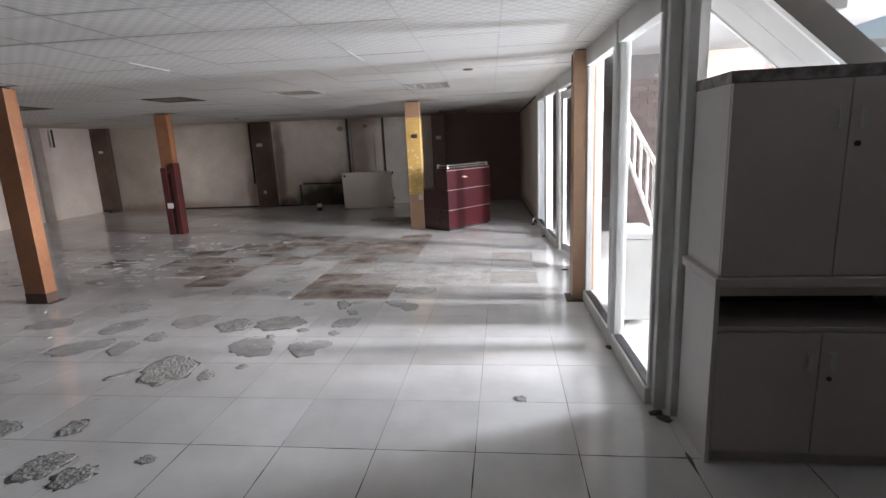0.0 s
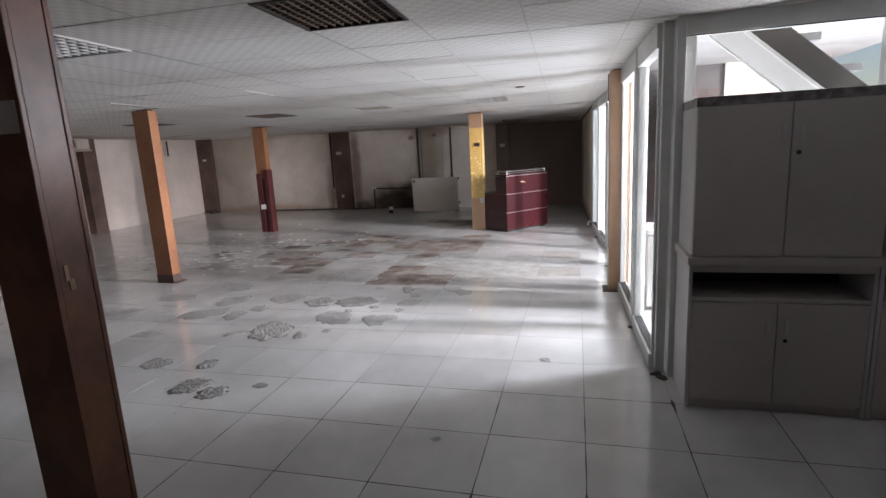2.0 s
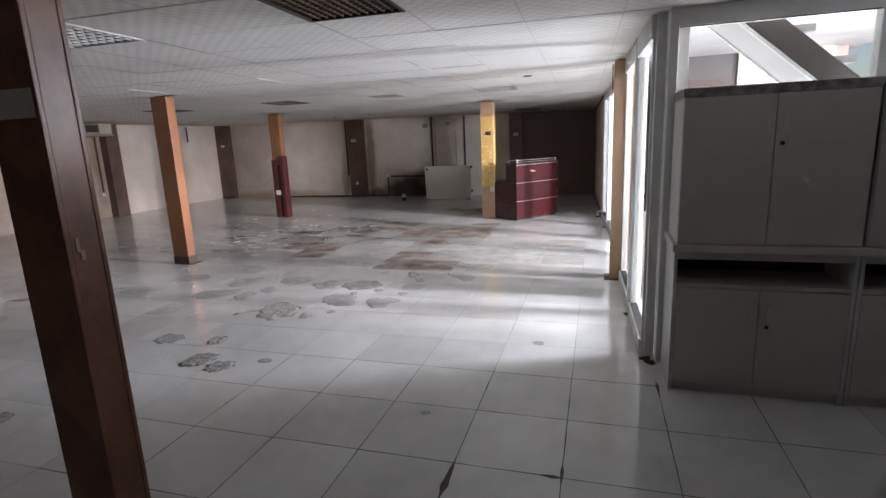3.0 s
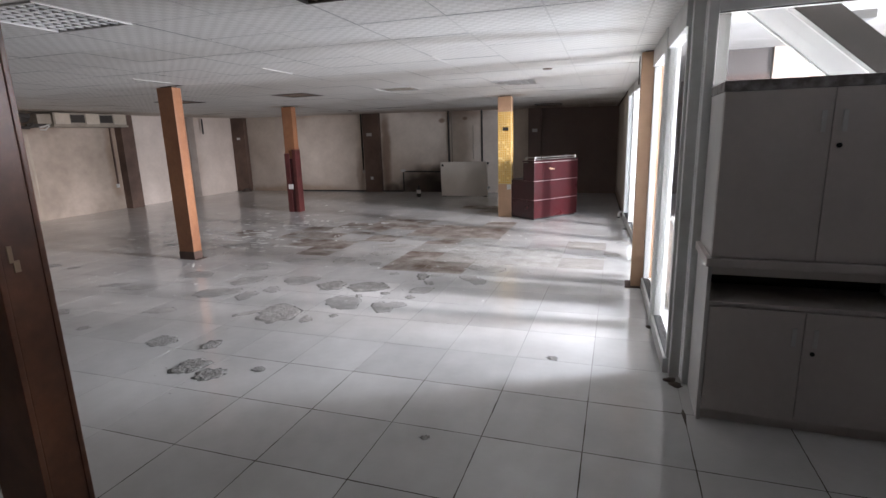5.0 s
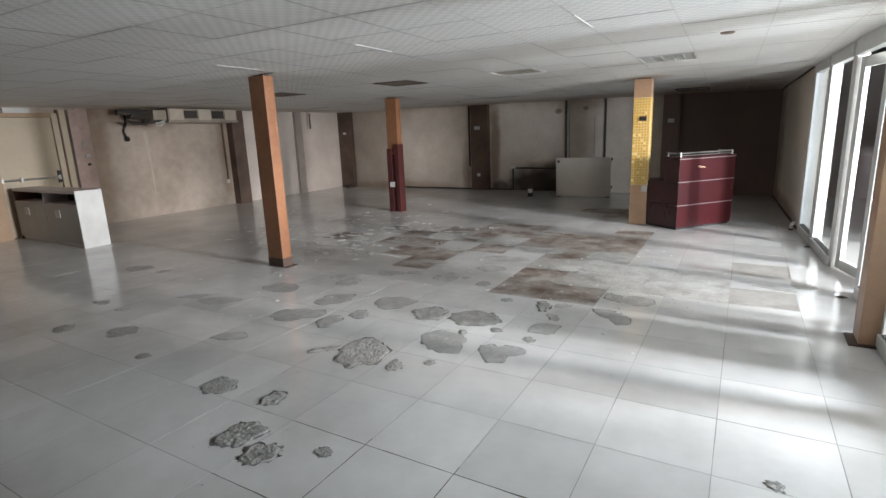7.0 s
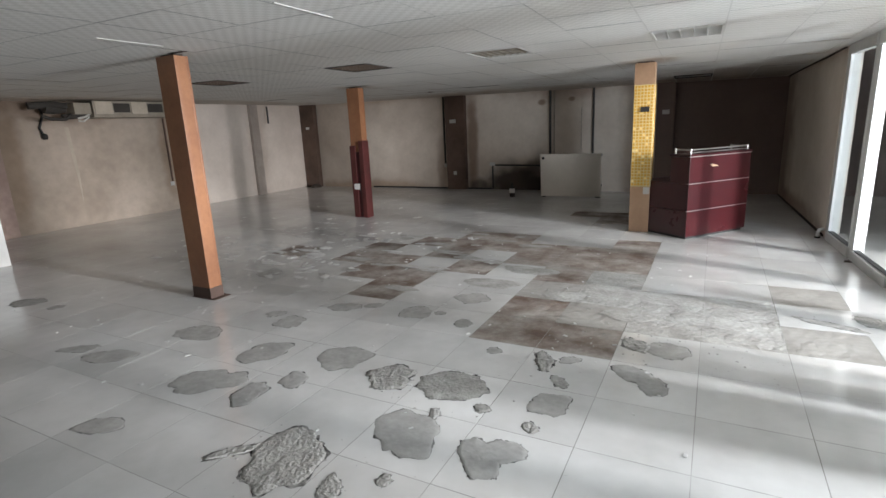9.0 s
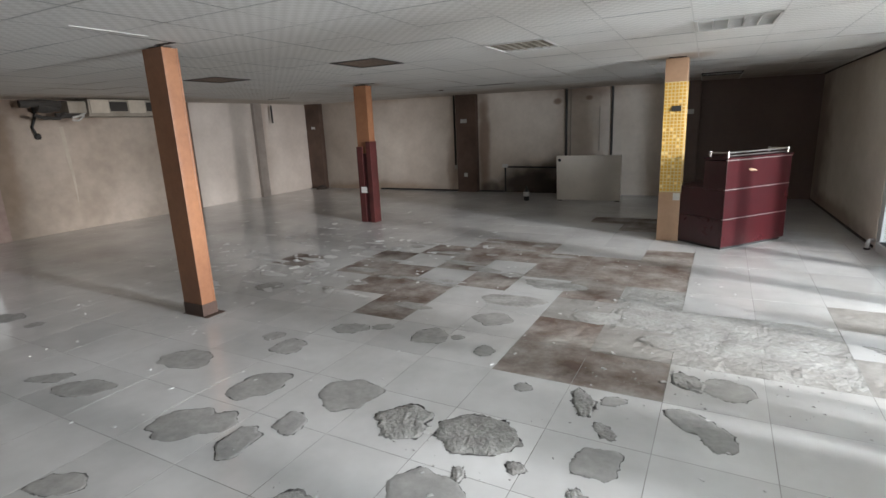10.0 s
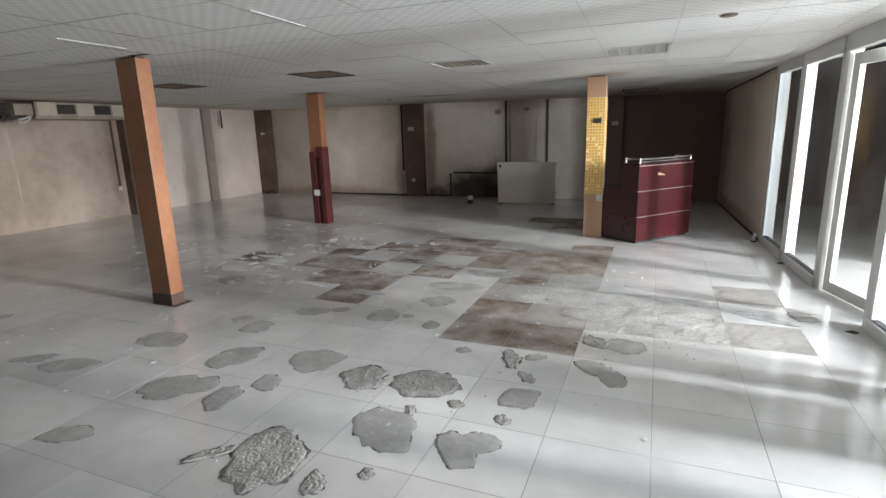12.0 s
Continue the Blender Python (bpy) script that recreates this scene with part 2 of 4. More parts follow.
def ceiling_shader():
    """White mineral tile pressed with rows of small squares."""
    m = shader("pressed_ceiling_tile", (0.80, 0.78, 0.745), 0.75, vary=0.05, grain=30, stain=0.6, bump=0.0, dark=(0.70, 0.685, 0.66), coords="World")
    n, l = m.node_tree.nodes, m.node_tree.links
    bsdf = n["Principled BSDF"]
    geo = n["Geometry"]
    turn = n.new("ShaderNodeMapping")
    turn.inputs["Rotation"].default_value = (0, 0, radians(-2.2))
    turn.inputs["Scale"].default_value = (1, 1, 0)
    l.new(geo.outputs["Position"], turn.inputs["Vector"])
    check = n.new("ShaderNodeTexChecker")
    check.inputs["Scale"].default_value = 1 / 0.049
    l.new(turn.outputs["Vector"], check.inputs["Vector"])
    b = n.new("ShaderNodeBump")
    b.inputs["Strength"].default_value, b.inputs["Distance"].default_value = 0.35, 0.003
    l.new(check.outputs["Fac"], b.inputs["Height"])
    l.new(b.outputs["Normal"], bsdf.inputs["Normal"])
    link = bsdf.inputs["Base Color"].links[0].from_socket
    mix = n.new("ShaderNodeMix")
    mix.data_type, mix.blend_type = "RGBA", "MULTIPLY"
    mix.inputs["B"].default_value = (0.90, 0.895, 0.885, 1)
    for s in mix.inputs:
        if s.name == "A" and s.type == "RGBA":
            l.new(link, s)
        if s.name == "B" and s.type == "RGBA":
            s.default_value = (0.89, 0.885, 0.875, 1)
    l.new(check.outputs["Fac"], mix.inputs["Factor"])
    for s in mix.outputs:
        if s.type == "RGBA":
            l.new(s, bsdf.inputs["Base Color"])
    return m


# browner towards the back, the left wall and two column tops
M["ceiling"] = spotted(ceiling_shader(), [((-4.0, 13.2, 2.2), (5.5, 1.5, 1), TEA, 0.75), ((-0.6, 12.4, 2.2), (1.6, 2.0, 1), BROWN, 0.55), ((-10.6, 9.0, 2.2), (0.9, 4.0, 1), TEA, 0.6), ((-6.2, 9.1, 2.2), (0.4, 0.35, 1), TEA, 0.6), ((-1.5, 9.1, 2.2), (0.4, 0.35, 1), TEA, 0.6)])


def glass_shader():
    m = bpy.data.materials.new("dusty_window_glass")
    m.use_nodes = True
    n, l = m.node_tree.nodes, m.node_tree.links
    n.remove(n["Principled BSDF"])
    clear, gloss, haze = n.new("ShaderNodeBsdfTransparent"), n.new("ShaderNodeBsdfGlossy"), n.new("ShaderNodeBsdfDiffuse")
    clear.inputs["Color"].default_value = (0.95, 0.955, 0.95, 1)
    gloss.inputs["Roughness"].default_value = 0.03
    edge, fres, mix, dust = n.new("ShaderNodeLayerWeight"), n.new("ShaderNodeMath"), n.new("ShaderNodeMixShader"), n.new("ShaderNodeMixShader")
    noise_n, lev = n.new("ShaderNodeTexNoise"), n.new("ShaderNodeMapRange")
    noise_n.inputs["Scale"].default_value, noise_n.inputs["Detail"].default_value = 3, 5
    lev.inputs["From Min"].default_value, lev.inputs["From Max"].default_value = 0.35, 0.75
    lev.inputs["To Min"].default_value, lev.inputs["To Max"].default_value = 0.01, 0.06
    geo = n.new("ShaderNodeNewGeometry")
    l.new(geo.outputs["Position"], noise_n.inputs["Vector"])
    l.new(noise_n.outputs["Fac"], lev.inputs["Value"])
    l.new(lev.outputs["Result"], dust.inputs[0])
    l.new(clear.outputs[0], dust.inputs[1])
    l.new(haze.outputs[0], dust.inputs[2])
    edge.inputs["Blend"].default_value = 0.25
    fres.operation, fres.inputs[1].default_value = "MULTIPLY", 0.16
    l.new(edge.outputs["Facing"], fres.inputs[0])
    l.new(fres.outputs[0], mix.inputs[0])
    l.new(dust.outputs[0], mix.inputs[1])
    l.new(gloss.outputs[0], mix.inputs[2])
    l.new(mix.outputs[0], n["Material Output"].inputs[0])
    return m


M["glass"] = glass_shader()

# ---- building helpers ----


def box(x0, x1, y0, y1, z0, z1, bevel=0.0, bm=None):
    bm = bm or bmesh.new()
    m = Matrix.Translation(((x0 + x1) / 2, (y0 + y1) / 2, (z0 + z1) / 2)) @ Matrix.Diagonal((abs(x1 - x0), abs(y1 - y0), abs(z1 - z0), 1))
    made = bmesh.ops.create_cube(bm, size=1, matrix=m)
    if bevel:
        edges = {e for v in made["verts"] for e in v.link_edges}
        bmesh.ops.bevel(bm, geom=list(edges), offset=bevel, segments=2, profile=0.6, affect="EDGES")
    return bm


def tube(points, radius, bm=None, sides=10):
    """A round bar through the points, with capped ends."""
    bm = bm or bmesh.new()
    pts = [Vector(p) for p in points]
    rings = []
    for k, p in enumerate(pts):
        d = (pts[min(k + 1, len(pts) - 1)] - pts[max(k - 1, 0)]).normalized()
        a = d.orthogonal().normalized() if abs(d.z) > 0.95 else d.cross(Vector((0, 0, 1))).normalized()
        b = d.cross(a)
        rings.append([bm.verts.new(p + radius * (math.cos(t) * a + math.sin(t) * b)) for t in [2 * math.pi * i / sides for i in range(sides)]])
    for r, s in zip(rings, rings[1:]):
        for i in range(sides):
            bm.faces.new((r[i], r[(i + 1) % sides], s[(i + 1) % sides], s[i]))
    bm.faces.new(rings[0][::-1])
    bm.faces.new(rings[-1])
    bmesh.ops.recalc_face_normals(bm, faces=bm.faces)
    return bm


def lathe(profile, sides=20):
    """A turned shape from (radius, height) pairs."""
    bm = bmesh.new()
    rings = [[bm.verts.new((r * math.cos(t), r * math.sin(t), z)) for t in [2 * math.pi * i / sides for i in range(sides)]] for r, z in profile]
    for r, s in zip(rings, rings[1:]):
        for i in range(sides):
            bm.faces.new((r[i], r[(i + 1) % sides], s[(i + 1) % sides], s[i]))
    bm.faces.new(rings[0][::-1])
    bm.faces.new(rings[-1])
    return bm


def prism(outline, y0, y1):
    """A solid with an outline of (x, z) pairs between two values of y."""
    bm = bmesh.new()
    a = [bm.verts.new((x, y0, z)) for x, z in outline]
    b = [bm.verts.new((x, y1, z)) for x, z in outline]
    bm.faces.new(a)
    bm.faces.new(b[::-1])
    for i in range(len(outline)):
        j = (i + 1) % len(outline)
        bm.faces.new((a[j], a[i], b[i], b[j]))
    bmesh.ops.recalc_face_normals(bm, faces=bm.faces)
    return bm


def mesh_of(name, bm, material):
    me = bpy.data.meshes.new(name)
    bm.to_mesh(me)
    bm.free()
    for mm in material if isinstance(material, (list, tuple)) else [material]:
        me.materials.append(mm)
    return me


def part(name, bm, material, parent, label=""):
    ob = new(name, mesh_of(name, bm, material))
    ob.parent = parent
    if label:
        ob["label"] = label
    return ob


def thing(name, m, label, category, group="", kind=""):
    ob = new(name)
    ob.empty_display_size = 0.1
    ob.matrix_world = m
    return tagged(ob, label, category, group, kind)


def solid(name, bm, material, label, category, kind="", group="", m=None):
    ob = new(name, mesh_of(name, bm, material))
    if m is not None:
        ob.matrix_world = m
    return tagged(ob, label, category, group, kind)


def structure(name, bm, material, label, category, m=None):
    return solid(name, bm, material, label, category, "structure", m=m)


LEFT, BACK, NEAR, FAR_RIGHT = -11.1, 13.1, -3.2, 3.9


def ceil_z(x, y):
    """The hung ceiling sags a little towards its far end."""
    return 2.245 - 0.020 * max(0.0, y - 7) * min(1.0, max(0.0, (x + 11) / 11.3))


GLASS = pose(0.91, 2.85, 0, 0, 0, 2.6)   # the near glazing's own axes: y along it, x outwards
GLASS_FAR = pose(0.60, 9.30, 0, 0, 0, 4.4)   # the far glazing, from its far end


def glass_x(y):
    """Where the glazing and the wall after it stand."""
    if y < 4.95:
        return 0.91 - 0.0454 * (y - 2.85)
    if y < 9.3:
        return 0.60 + 0.077 * (9.3 - y)
    return 0.575 - 0.054 * (y - 9.3)


# ---- large structure ----
structure("floor", box(LEFT - 0.2, FAR_RIGHT, NEAR, BACK + 0.2, -0.25, -0.009), M["grout"], "dirty cement bed under a tiled hall floor", "floor")
structure("wall_left_painted", box(LEFT - 0.2, LEFT, 9.13, BACK + 0.2, 0, 2.6), M["dull_wall"], "dirty white painted end of the hall wall", "wall")
structure("wall_left", box(LEFT - 0.2, LEFT, NEAR, 9.13, 0, 2.6), M["concrete"], "smeared pale cement-rendered hall wall", "wall")
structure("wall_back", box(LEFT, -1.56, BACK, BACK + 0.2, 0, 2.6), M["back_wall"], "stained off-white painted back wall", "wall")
# darker paint, with the end wall's shade put into its colour too
structure("wall_back_dark", box(-1.56, 4.2, BACK, BACK + 0.2, 0, 2.6), M["brown_wall"], "end wall in darker paint, deepened by painted shade", "wall")
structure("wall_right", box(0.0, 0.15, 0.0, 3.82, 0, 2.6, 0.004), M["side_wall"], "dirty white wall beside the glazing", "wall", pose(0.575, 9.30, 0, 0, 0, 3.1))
# two unseen walls, added and kept dark to hold back bounced light
structure("wall_near", box(LEFT, FAR_RIGHT, NEAR - 0.2, NEAR, 0, 2.6), M["brown_wall"], "unseen wall added to close the hall, dark to cut bounced light", "wall")
structure("wall_side", box(FAR_RIGHT, FAR_RIGHT + 0.2, NEAR, 2.8, 0, 2.6), M["brown_wall"], "unseen side wall added to the hall, dark to cut bounced light", "wall")
# stair lobby shell, open to the daylight on its outer side
structure("ground", box(FAR_RIGHT, 9.0, -6, 16, -0.25, -0.009), M["stair"], "grey paved ground outside the lobby", "ground")
structure("wall_lobby_side", box(3.7, 3.9, 8.4, BACK, 0, 3.6), M["brown_wall"], "dark taupe side wall of the stair lobby", "wall")
structure("wall_lobby_near", box(0.9, 3.9, 2.80, 2.90, 2.26, 3.6), M["wall"], "plaster wall above the strip window", "wall")
structure("ceiling_lobby", box(0.2, 3.9, 2.8, BACK, 3.6, 3.7), M["wall"], "plain lobby ceiling", "ceiling")
structure("wall_lobby_upper", box(-0.03, 0.06, 0.0, 2.3, 2.26, 3.6), M["wall"], "plaster wall above the glazed wall", "wall", GLASS)
structure("wall_lobby_upper_far", box(-0.03, 0.06, -4.3, 0.0, 2.26, 3.6), M["wall"], "plaster wall above the far glazing", "wall", GLASS_FAR)

# ---- hung ceiling ----
PITCH = 0.59
CEIL = pose(-0.46, 2.10, 0, 0, 0, 2.2)
FIXTURES = {(-1, -1), (-4, -1), (-1, 8), (-4, 8), (-7, 8), (-11, 8), (-1, 16)}   # cells that hold a vent or a lamp


def ceiling():
    t_v, b_v, t_f, b_f = [], [], [], []

    def quad(vs, fs, corners):
        k = len(vs)
        vs.extend(corners)
        fs.append((k + 3, k + 2, k + 1, k))

    def at(u, v, drop):
        p = CEIL @ Vector((u, v, 0))
        if p.y > 2.83:
            p.x = min(p.x, glass_x(p.y) - 0.02)
        return (max(p.x, LEFT), min(p.y, BACK), ceil_z(p.x, p.y) + drop)

    g = 0.0055
    for i in range(-20, 8):
        for j in range(-11, 21):
            u, v = i * PITCH, j * PITCH
            p = CEIL @ Vector((u + PITCH / 2, v + PITCH / 2, 0))
            if not (LEFT - 0.5 < p.x < 4.2 and NEAR - 0.5 < p.y < BACK + 0.4):
                continue
            if p.y > 2.70 and p.x > glass_x(p.y) + 0.26:
                continue
            q = g - 0.002
            lift = random.uniform(0.001, 0.004)
            if (i, j) not in FIXTURES:
                quad(t_v, t_f, [at(u + q, v + q, lift), at(u + PITCH - q, v + q, lift), at(u + PITCH - q, v + PITCH - q, lift), at(u + q, v + PITCH - q, lift)])
            quad(b_v, b_f, [at(u - g, v - g, 0), at(u + PITCH - g, v - g, 0), at(u + PITCH - g, v + g, 0), at(u - g, v + g, 0)])
            quad(b_v, b_f, [at(u - g, v + g, 0), at(u + g, v + g, 0), at(u + g, v + PITCH - g, 0), at(u - g, v + PITCH - g, 0)])
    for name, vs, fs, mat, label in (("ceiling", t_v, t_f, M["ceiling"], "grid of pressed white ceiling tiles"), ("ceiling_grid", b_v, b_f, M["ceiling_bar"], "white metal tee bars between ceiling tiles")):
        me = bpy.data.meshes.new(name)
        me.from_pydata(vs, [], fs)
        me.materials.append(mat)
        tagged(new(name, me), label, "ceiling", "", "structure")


ceiling()
structure("slab_above", box(LEFT - 0.2, FAR_RIGHT + 0.2, NEAR - 0.2, BACK + 0.2, 2.62, 2.8), M["stair"], "bare concrete slab above the hung ceiling", "ceiling").visible_shadow = True

# ---- columns and pilasters ----


def column(name, x, y, wide, deep, material, label, foot=True):
    th = thing(name, pose(x, y, 0), label, "column")
    h = ceil_z(x, y)
    w, d = wide / 2, deep / 2
    # casing boards: two broad ones and two that butt between them
    part("front_board", box(-w, w, -d, -d + 0.018, 0, h - 0.012, 0.003), material, th)
    part("back_board", box(-w, w, d - 0.018, d, 0, h - 0.012, 0.003), material, th)
    part("side_board", box(-w + 0.002, -w + 0.02, -d + 0.0185, d - 0.0185, 0, h - 0.016, 0.002), material, th)
    part("side_board", box(w - 0.02, w - 0.002, -d + 0.0185, d - 0.0185, 0, h - 0.016, 0.002), material, th)
    part("core", box(-w + 0.03, w - 0.03, -d + 0.03, d - 0.03, 0, h + 0.2), M["dirt"], th)
    if foot:
        part("foot_trim", box(-w - 0.004, w + 0.004, -d - 0.004, d + 0.004, 0, 0.11, 0.003), M["column_foot"], th, "dark scuffed foot band")
        part("foot_plate", box(-w - 0.015, w + 0.06, -d - 0.015, d + 0.04, 0.001, 0.005, 0.002), M["column_foot"], th, "thin brown floor plate")
    return th


colD = column("column", -1.187, 0.505, 0.225, 0.14, M["column_dark"], "dark wood-veneered square column with chipped paint", foot=False)
part("scuff", box(0.109, 0.114, -0.035, -0.022, 1.22, 1.27, 0.001), M["beige"], colD, "white chip in the veneer")
part("scuff", box(0.109, 0.114, -0.025, -0.008, 1.19, 1.225, 0.001), M["beige"], colD, "white chip in the veneer")
part("sign_plate", box(-0.10, 0.10, -0.076, -0.0705, 1.66, 1.75, 0.002), M["cabinet"], colD, "dull grey sign plate")
colA = column("column", -4.965, 4.855, 0.25, 0.14, M["column"], "orange-brown wood-veneered square column on the tiles")
colB = column("column", -6.22, 9.12, 0.25, 0.15, M["column"], "veneered square column with maroon boards below", foot=False)
part("cladding", box(-0.135, -0.02, -0.105, -0.076, 0, 1.26, 0.004), M["maroon_dull"], colB, "dull maroon cladding board")
part("cladding", box(-0.015, 0.06, -0.095, -0.076, 0, 1.15, 0.004), M["maroon"], colB, "dark maroon cladding board")
part("cladding", box(0.065, 0.15, -0.11, -0.076, 0, 1.34, 0.004), M["maroon_dull"], colB, "dull maroon cladding board")
part("cladding", box(0.127, 0.150, -0.074, 0.07, 0, 1.34, 0.004), M["maroon_dull"], colB, "dull maroon cladding board")
part("notice", box(-0.09, 0.03, -0.111, -0.106, 0.50, 0.60, 0.001), M["white_plastic"], colB, "small white paper label")
colC = column("column", -1.54, 9.12, 0.25, 0.15, M["column_tan"], "tan column faced with a gold mosaic panel", foot=False)


def mosaic(parent):
    """Rows of small glossy tesserae on the column's front and one side."""
    part("mosaic_bed", box(-0.122, 0.122, -0.081, -0.0755, 0.62, 1.93, 0.001), M["mosaic_bed"], parent)
    part("mosaic_bed", box(0.1255, 0.131, -0.072, 0.072, 0.62, 1.93, 0.001), M["mosaic_bed"], parent)
    rng = random.Random(5)
    sets = {"gold": bmesh.new(), "gold_pale": bmesh.new()}
    cell = 0.0405
    for r in range(32):
        z = 0.63 + r * cell
        gap = 0.006
        for c in range(6):
            key = "gold_pale" if rng.random() < 0.10 else "gold"
            x = -0.1215 + c * cell
            box(x + gap, x + cell - gap, -0.0855, -0.080, z + gap, z + cell - gap, bm=sets[key])
            if c < 3:
                y = -0.064 + c * cell
                box(0.130, 0.1345, y + gap, y + cell - gap, z + gap, z + cell - gap, bm=sets[key])
    for key, bm in sets.items():
        ob = part("tesserae", bm, M[key], parent, "small glossy yellow mosaic tesserae")
        ob["kind"] = "stuff"


mosaic(colC)
part("thermostat", box(-0.03, 0.075, -0.10, -0.081, 1.59, 1.655, 0.006), M["black"], colC, "small black wall controller")
part("socket_plate", box(0.04, 0.12, -0.09, -0.076, 0.52, 0.61, 0.004), M["white_plastic"], colC, "white socket plate")
colR = column("column", 0.775, 4.95, 0.19, 0.22, M["column_tan"], "tan veneered column in the glazed wall", foot=False)
part("foot_plate", box(-0.15, 0.09, -0.15, 0.10, 0.001, 0.012, 0.003), M["column_foot"], colR, "dark metal floor plate")
part("joint_gap", box(-0.115, -0.106, -0.10, -0.08, 1.95, 2.2, 0.001), M["dirt"], colR, "dark open joint at the top")


def pilaster(x0, x1, y0, y1, material, label):
    return solid("pilaster", box(x0, x1, y0, y1, 0, 2.5, 0.008), material, label, "pilaster")


pilaster(LEFT, -10.62, BACK - 0.16, BACK, M["pilaster"], "brown painted corner pilaster")
pilaster(-6.52, -6.02, BACK - 0.14, BACK, M["pilaster"], "brown painted wall pilaster")
pilaster(-1.80, -1.47, BACK - 0.15, BACK, M["brown_wall"], "dark brown pilaster beside the dark wall")
pilaster(LEFT, LEFT + 0.22, 8.96, 9.30, M["pilaster"], "brown pilaster under the air handler")
# this grey paints the shaded side of the wall's return
pilaster(LEFT, LEFT + 0.09, 11.12, 11.36, M["return_shade"], "shallow wall pilaster, its shade painted grey")
pilaster(LEFT, LEFT + 0.22, 3.92, 4.28, M["beige"], "beige pilaster beside the steel door")
pilaster(LEFT, LEFT + 0.03, 5.665, 5.88, M["pink_wall"], "pinkish plaster band beside the door")

for x0, x1 in ((-8.85, -6.525), (-6.015, -5.40)):
    structure("baseboard", box(x0, x1, BACK - 0.02, BACK, 0.0, 0.035, 0.004), M["black"], "thin dark strip along the back wall", "baseboard")

structure("baseboard", box(0.0, 0.012, 0.03, 3.78, 0.0, 0.03, 0.003), M["dirt"], "dark grimy strip along the side wall", "baseboard", pose(0.562, 9.30, 0, 0, 0, 3.1))
structure("trim", tube([(glass_x(y) - 0.012, y, ceil_z(glass_x(y), y) - 0.004 + 0.006 * math.sin(9 * y)) for y in (9.34, 9.8, 10.3, 10.8, 11.4, 12.0, 12.6, 13.05)], 0.014, sides=6), M["dirt"], "dark open gap where wall meets ceiling", "trim")

# ---- glazed wall: posts, panes, door ----


def glazing(name, m, posts, spans, label):
    th = tagged(new(name), label, "glazed wall", "", "structure")
    th.matrix_world = m
    top = 2.15
    for a, b, c, d in posts:
        part("post", box(c, d, a, b, 0, 2.26, 0.006), M["frame"], th)
    for k, (a, b, door) in enumerate(spans):
        part("head_rail", box(-0.04, 0.04, a, b, top - 0.05, 2.25, 0.004), M["frame"], th)
        if door:
            continue
        part("sill_rail", box(-0.045, 0.045, a, b, 0.0, 0.10, 0.005), M["frame"], th)
        for p, q in ((a, a + 0.035), (b - 0.035, b)):
            part("bead", box(-0.026, 0.026, p, q, 0.10, top - 0.05, 0.004), M["frame"], th)
        part("gasket", box(-0.027, 0.027, a + 0.035, b - 0.035, 0.10, 0.108), M["black"], th)
        pane = part("pane", box(-0.003, 0.003, a + 0.033, b - 0.033, 0.10, top - 0.05), M["glass"], th, "dusty clear glass")
        pane.visible_shadow = False
    return th


glazing("window_1", GLASS, [(0.0, 0.055, -0.01, 0.05), (0.90, 0.98, -0.05, 0.05)], [(0.055, 0.90, 0), (0.98, 2.0, 0)], "white framed full-height glazing onto the lobby")
glazing("window_3", GLASS_FAR, [(-4.22, -4.12, -0.03, 0.05), (-3.25, -3.14, -0.02, 0.08), (-2.18, -2.09, -0.02, 0.08), (-1.08, -0.98, -0.02, 0.08), (-0.11, 0.0, -0.02, 0.08)],
        [(-4.12, -3.25, 0), (-3.14, -2.18, 1), (-2.09, -1.08, 0), (-0.98, -0.11, 0)], "white framed far glazing with a door bay")


def glass_door():
    th = tagged(new("door_1"), "white framed glass lobby door standing ajar", "door", "", "structure")
    th.matrix_world = GLASS_FAR @ pose(0.03, -2.20, 0, 0, 0, 12)
    w = 0.94
    for p, q in ((-w, -w + 0.09), (-0.09, 0)):
        part("stile", box(-0.022, 0.022, p, q, 0.01, 2.08, 0.005), M["frame"], th)
    for p, q in ((0.01, 0.11), (1.98, 2.08)):
        part("rail", box(-0.021, 0.021, -w + 0.09, -0.09, p, q, 0.004), M["frame"], th)
    pane = part("pane", box(-0.003, 0.003, -w + 0.09, -0.09, 0.11, 1.98), M["glass"], th, "dusty clear glass")
    pane.visible_shadow = False
    part("handle", tube([(-0.02, -w + 0.045, 1.05), (-0.07, -w + 0.045, 1.05), (-0.07, -w + 0.16, 1.05)], 0.010), M["silver"], th, "silver lever handle")
    part("lock_plate", box(-0.028, -0.0225, -w + 0.025, -w + 0.065, 0.95, 1.15, 0.002), M["silver"], th, "silver lock plate")
    return th


glass_door()


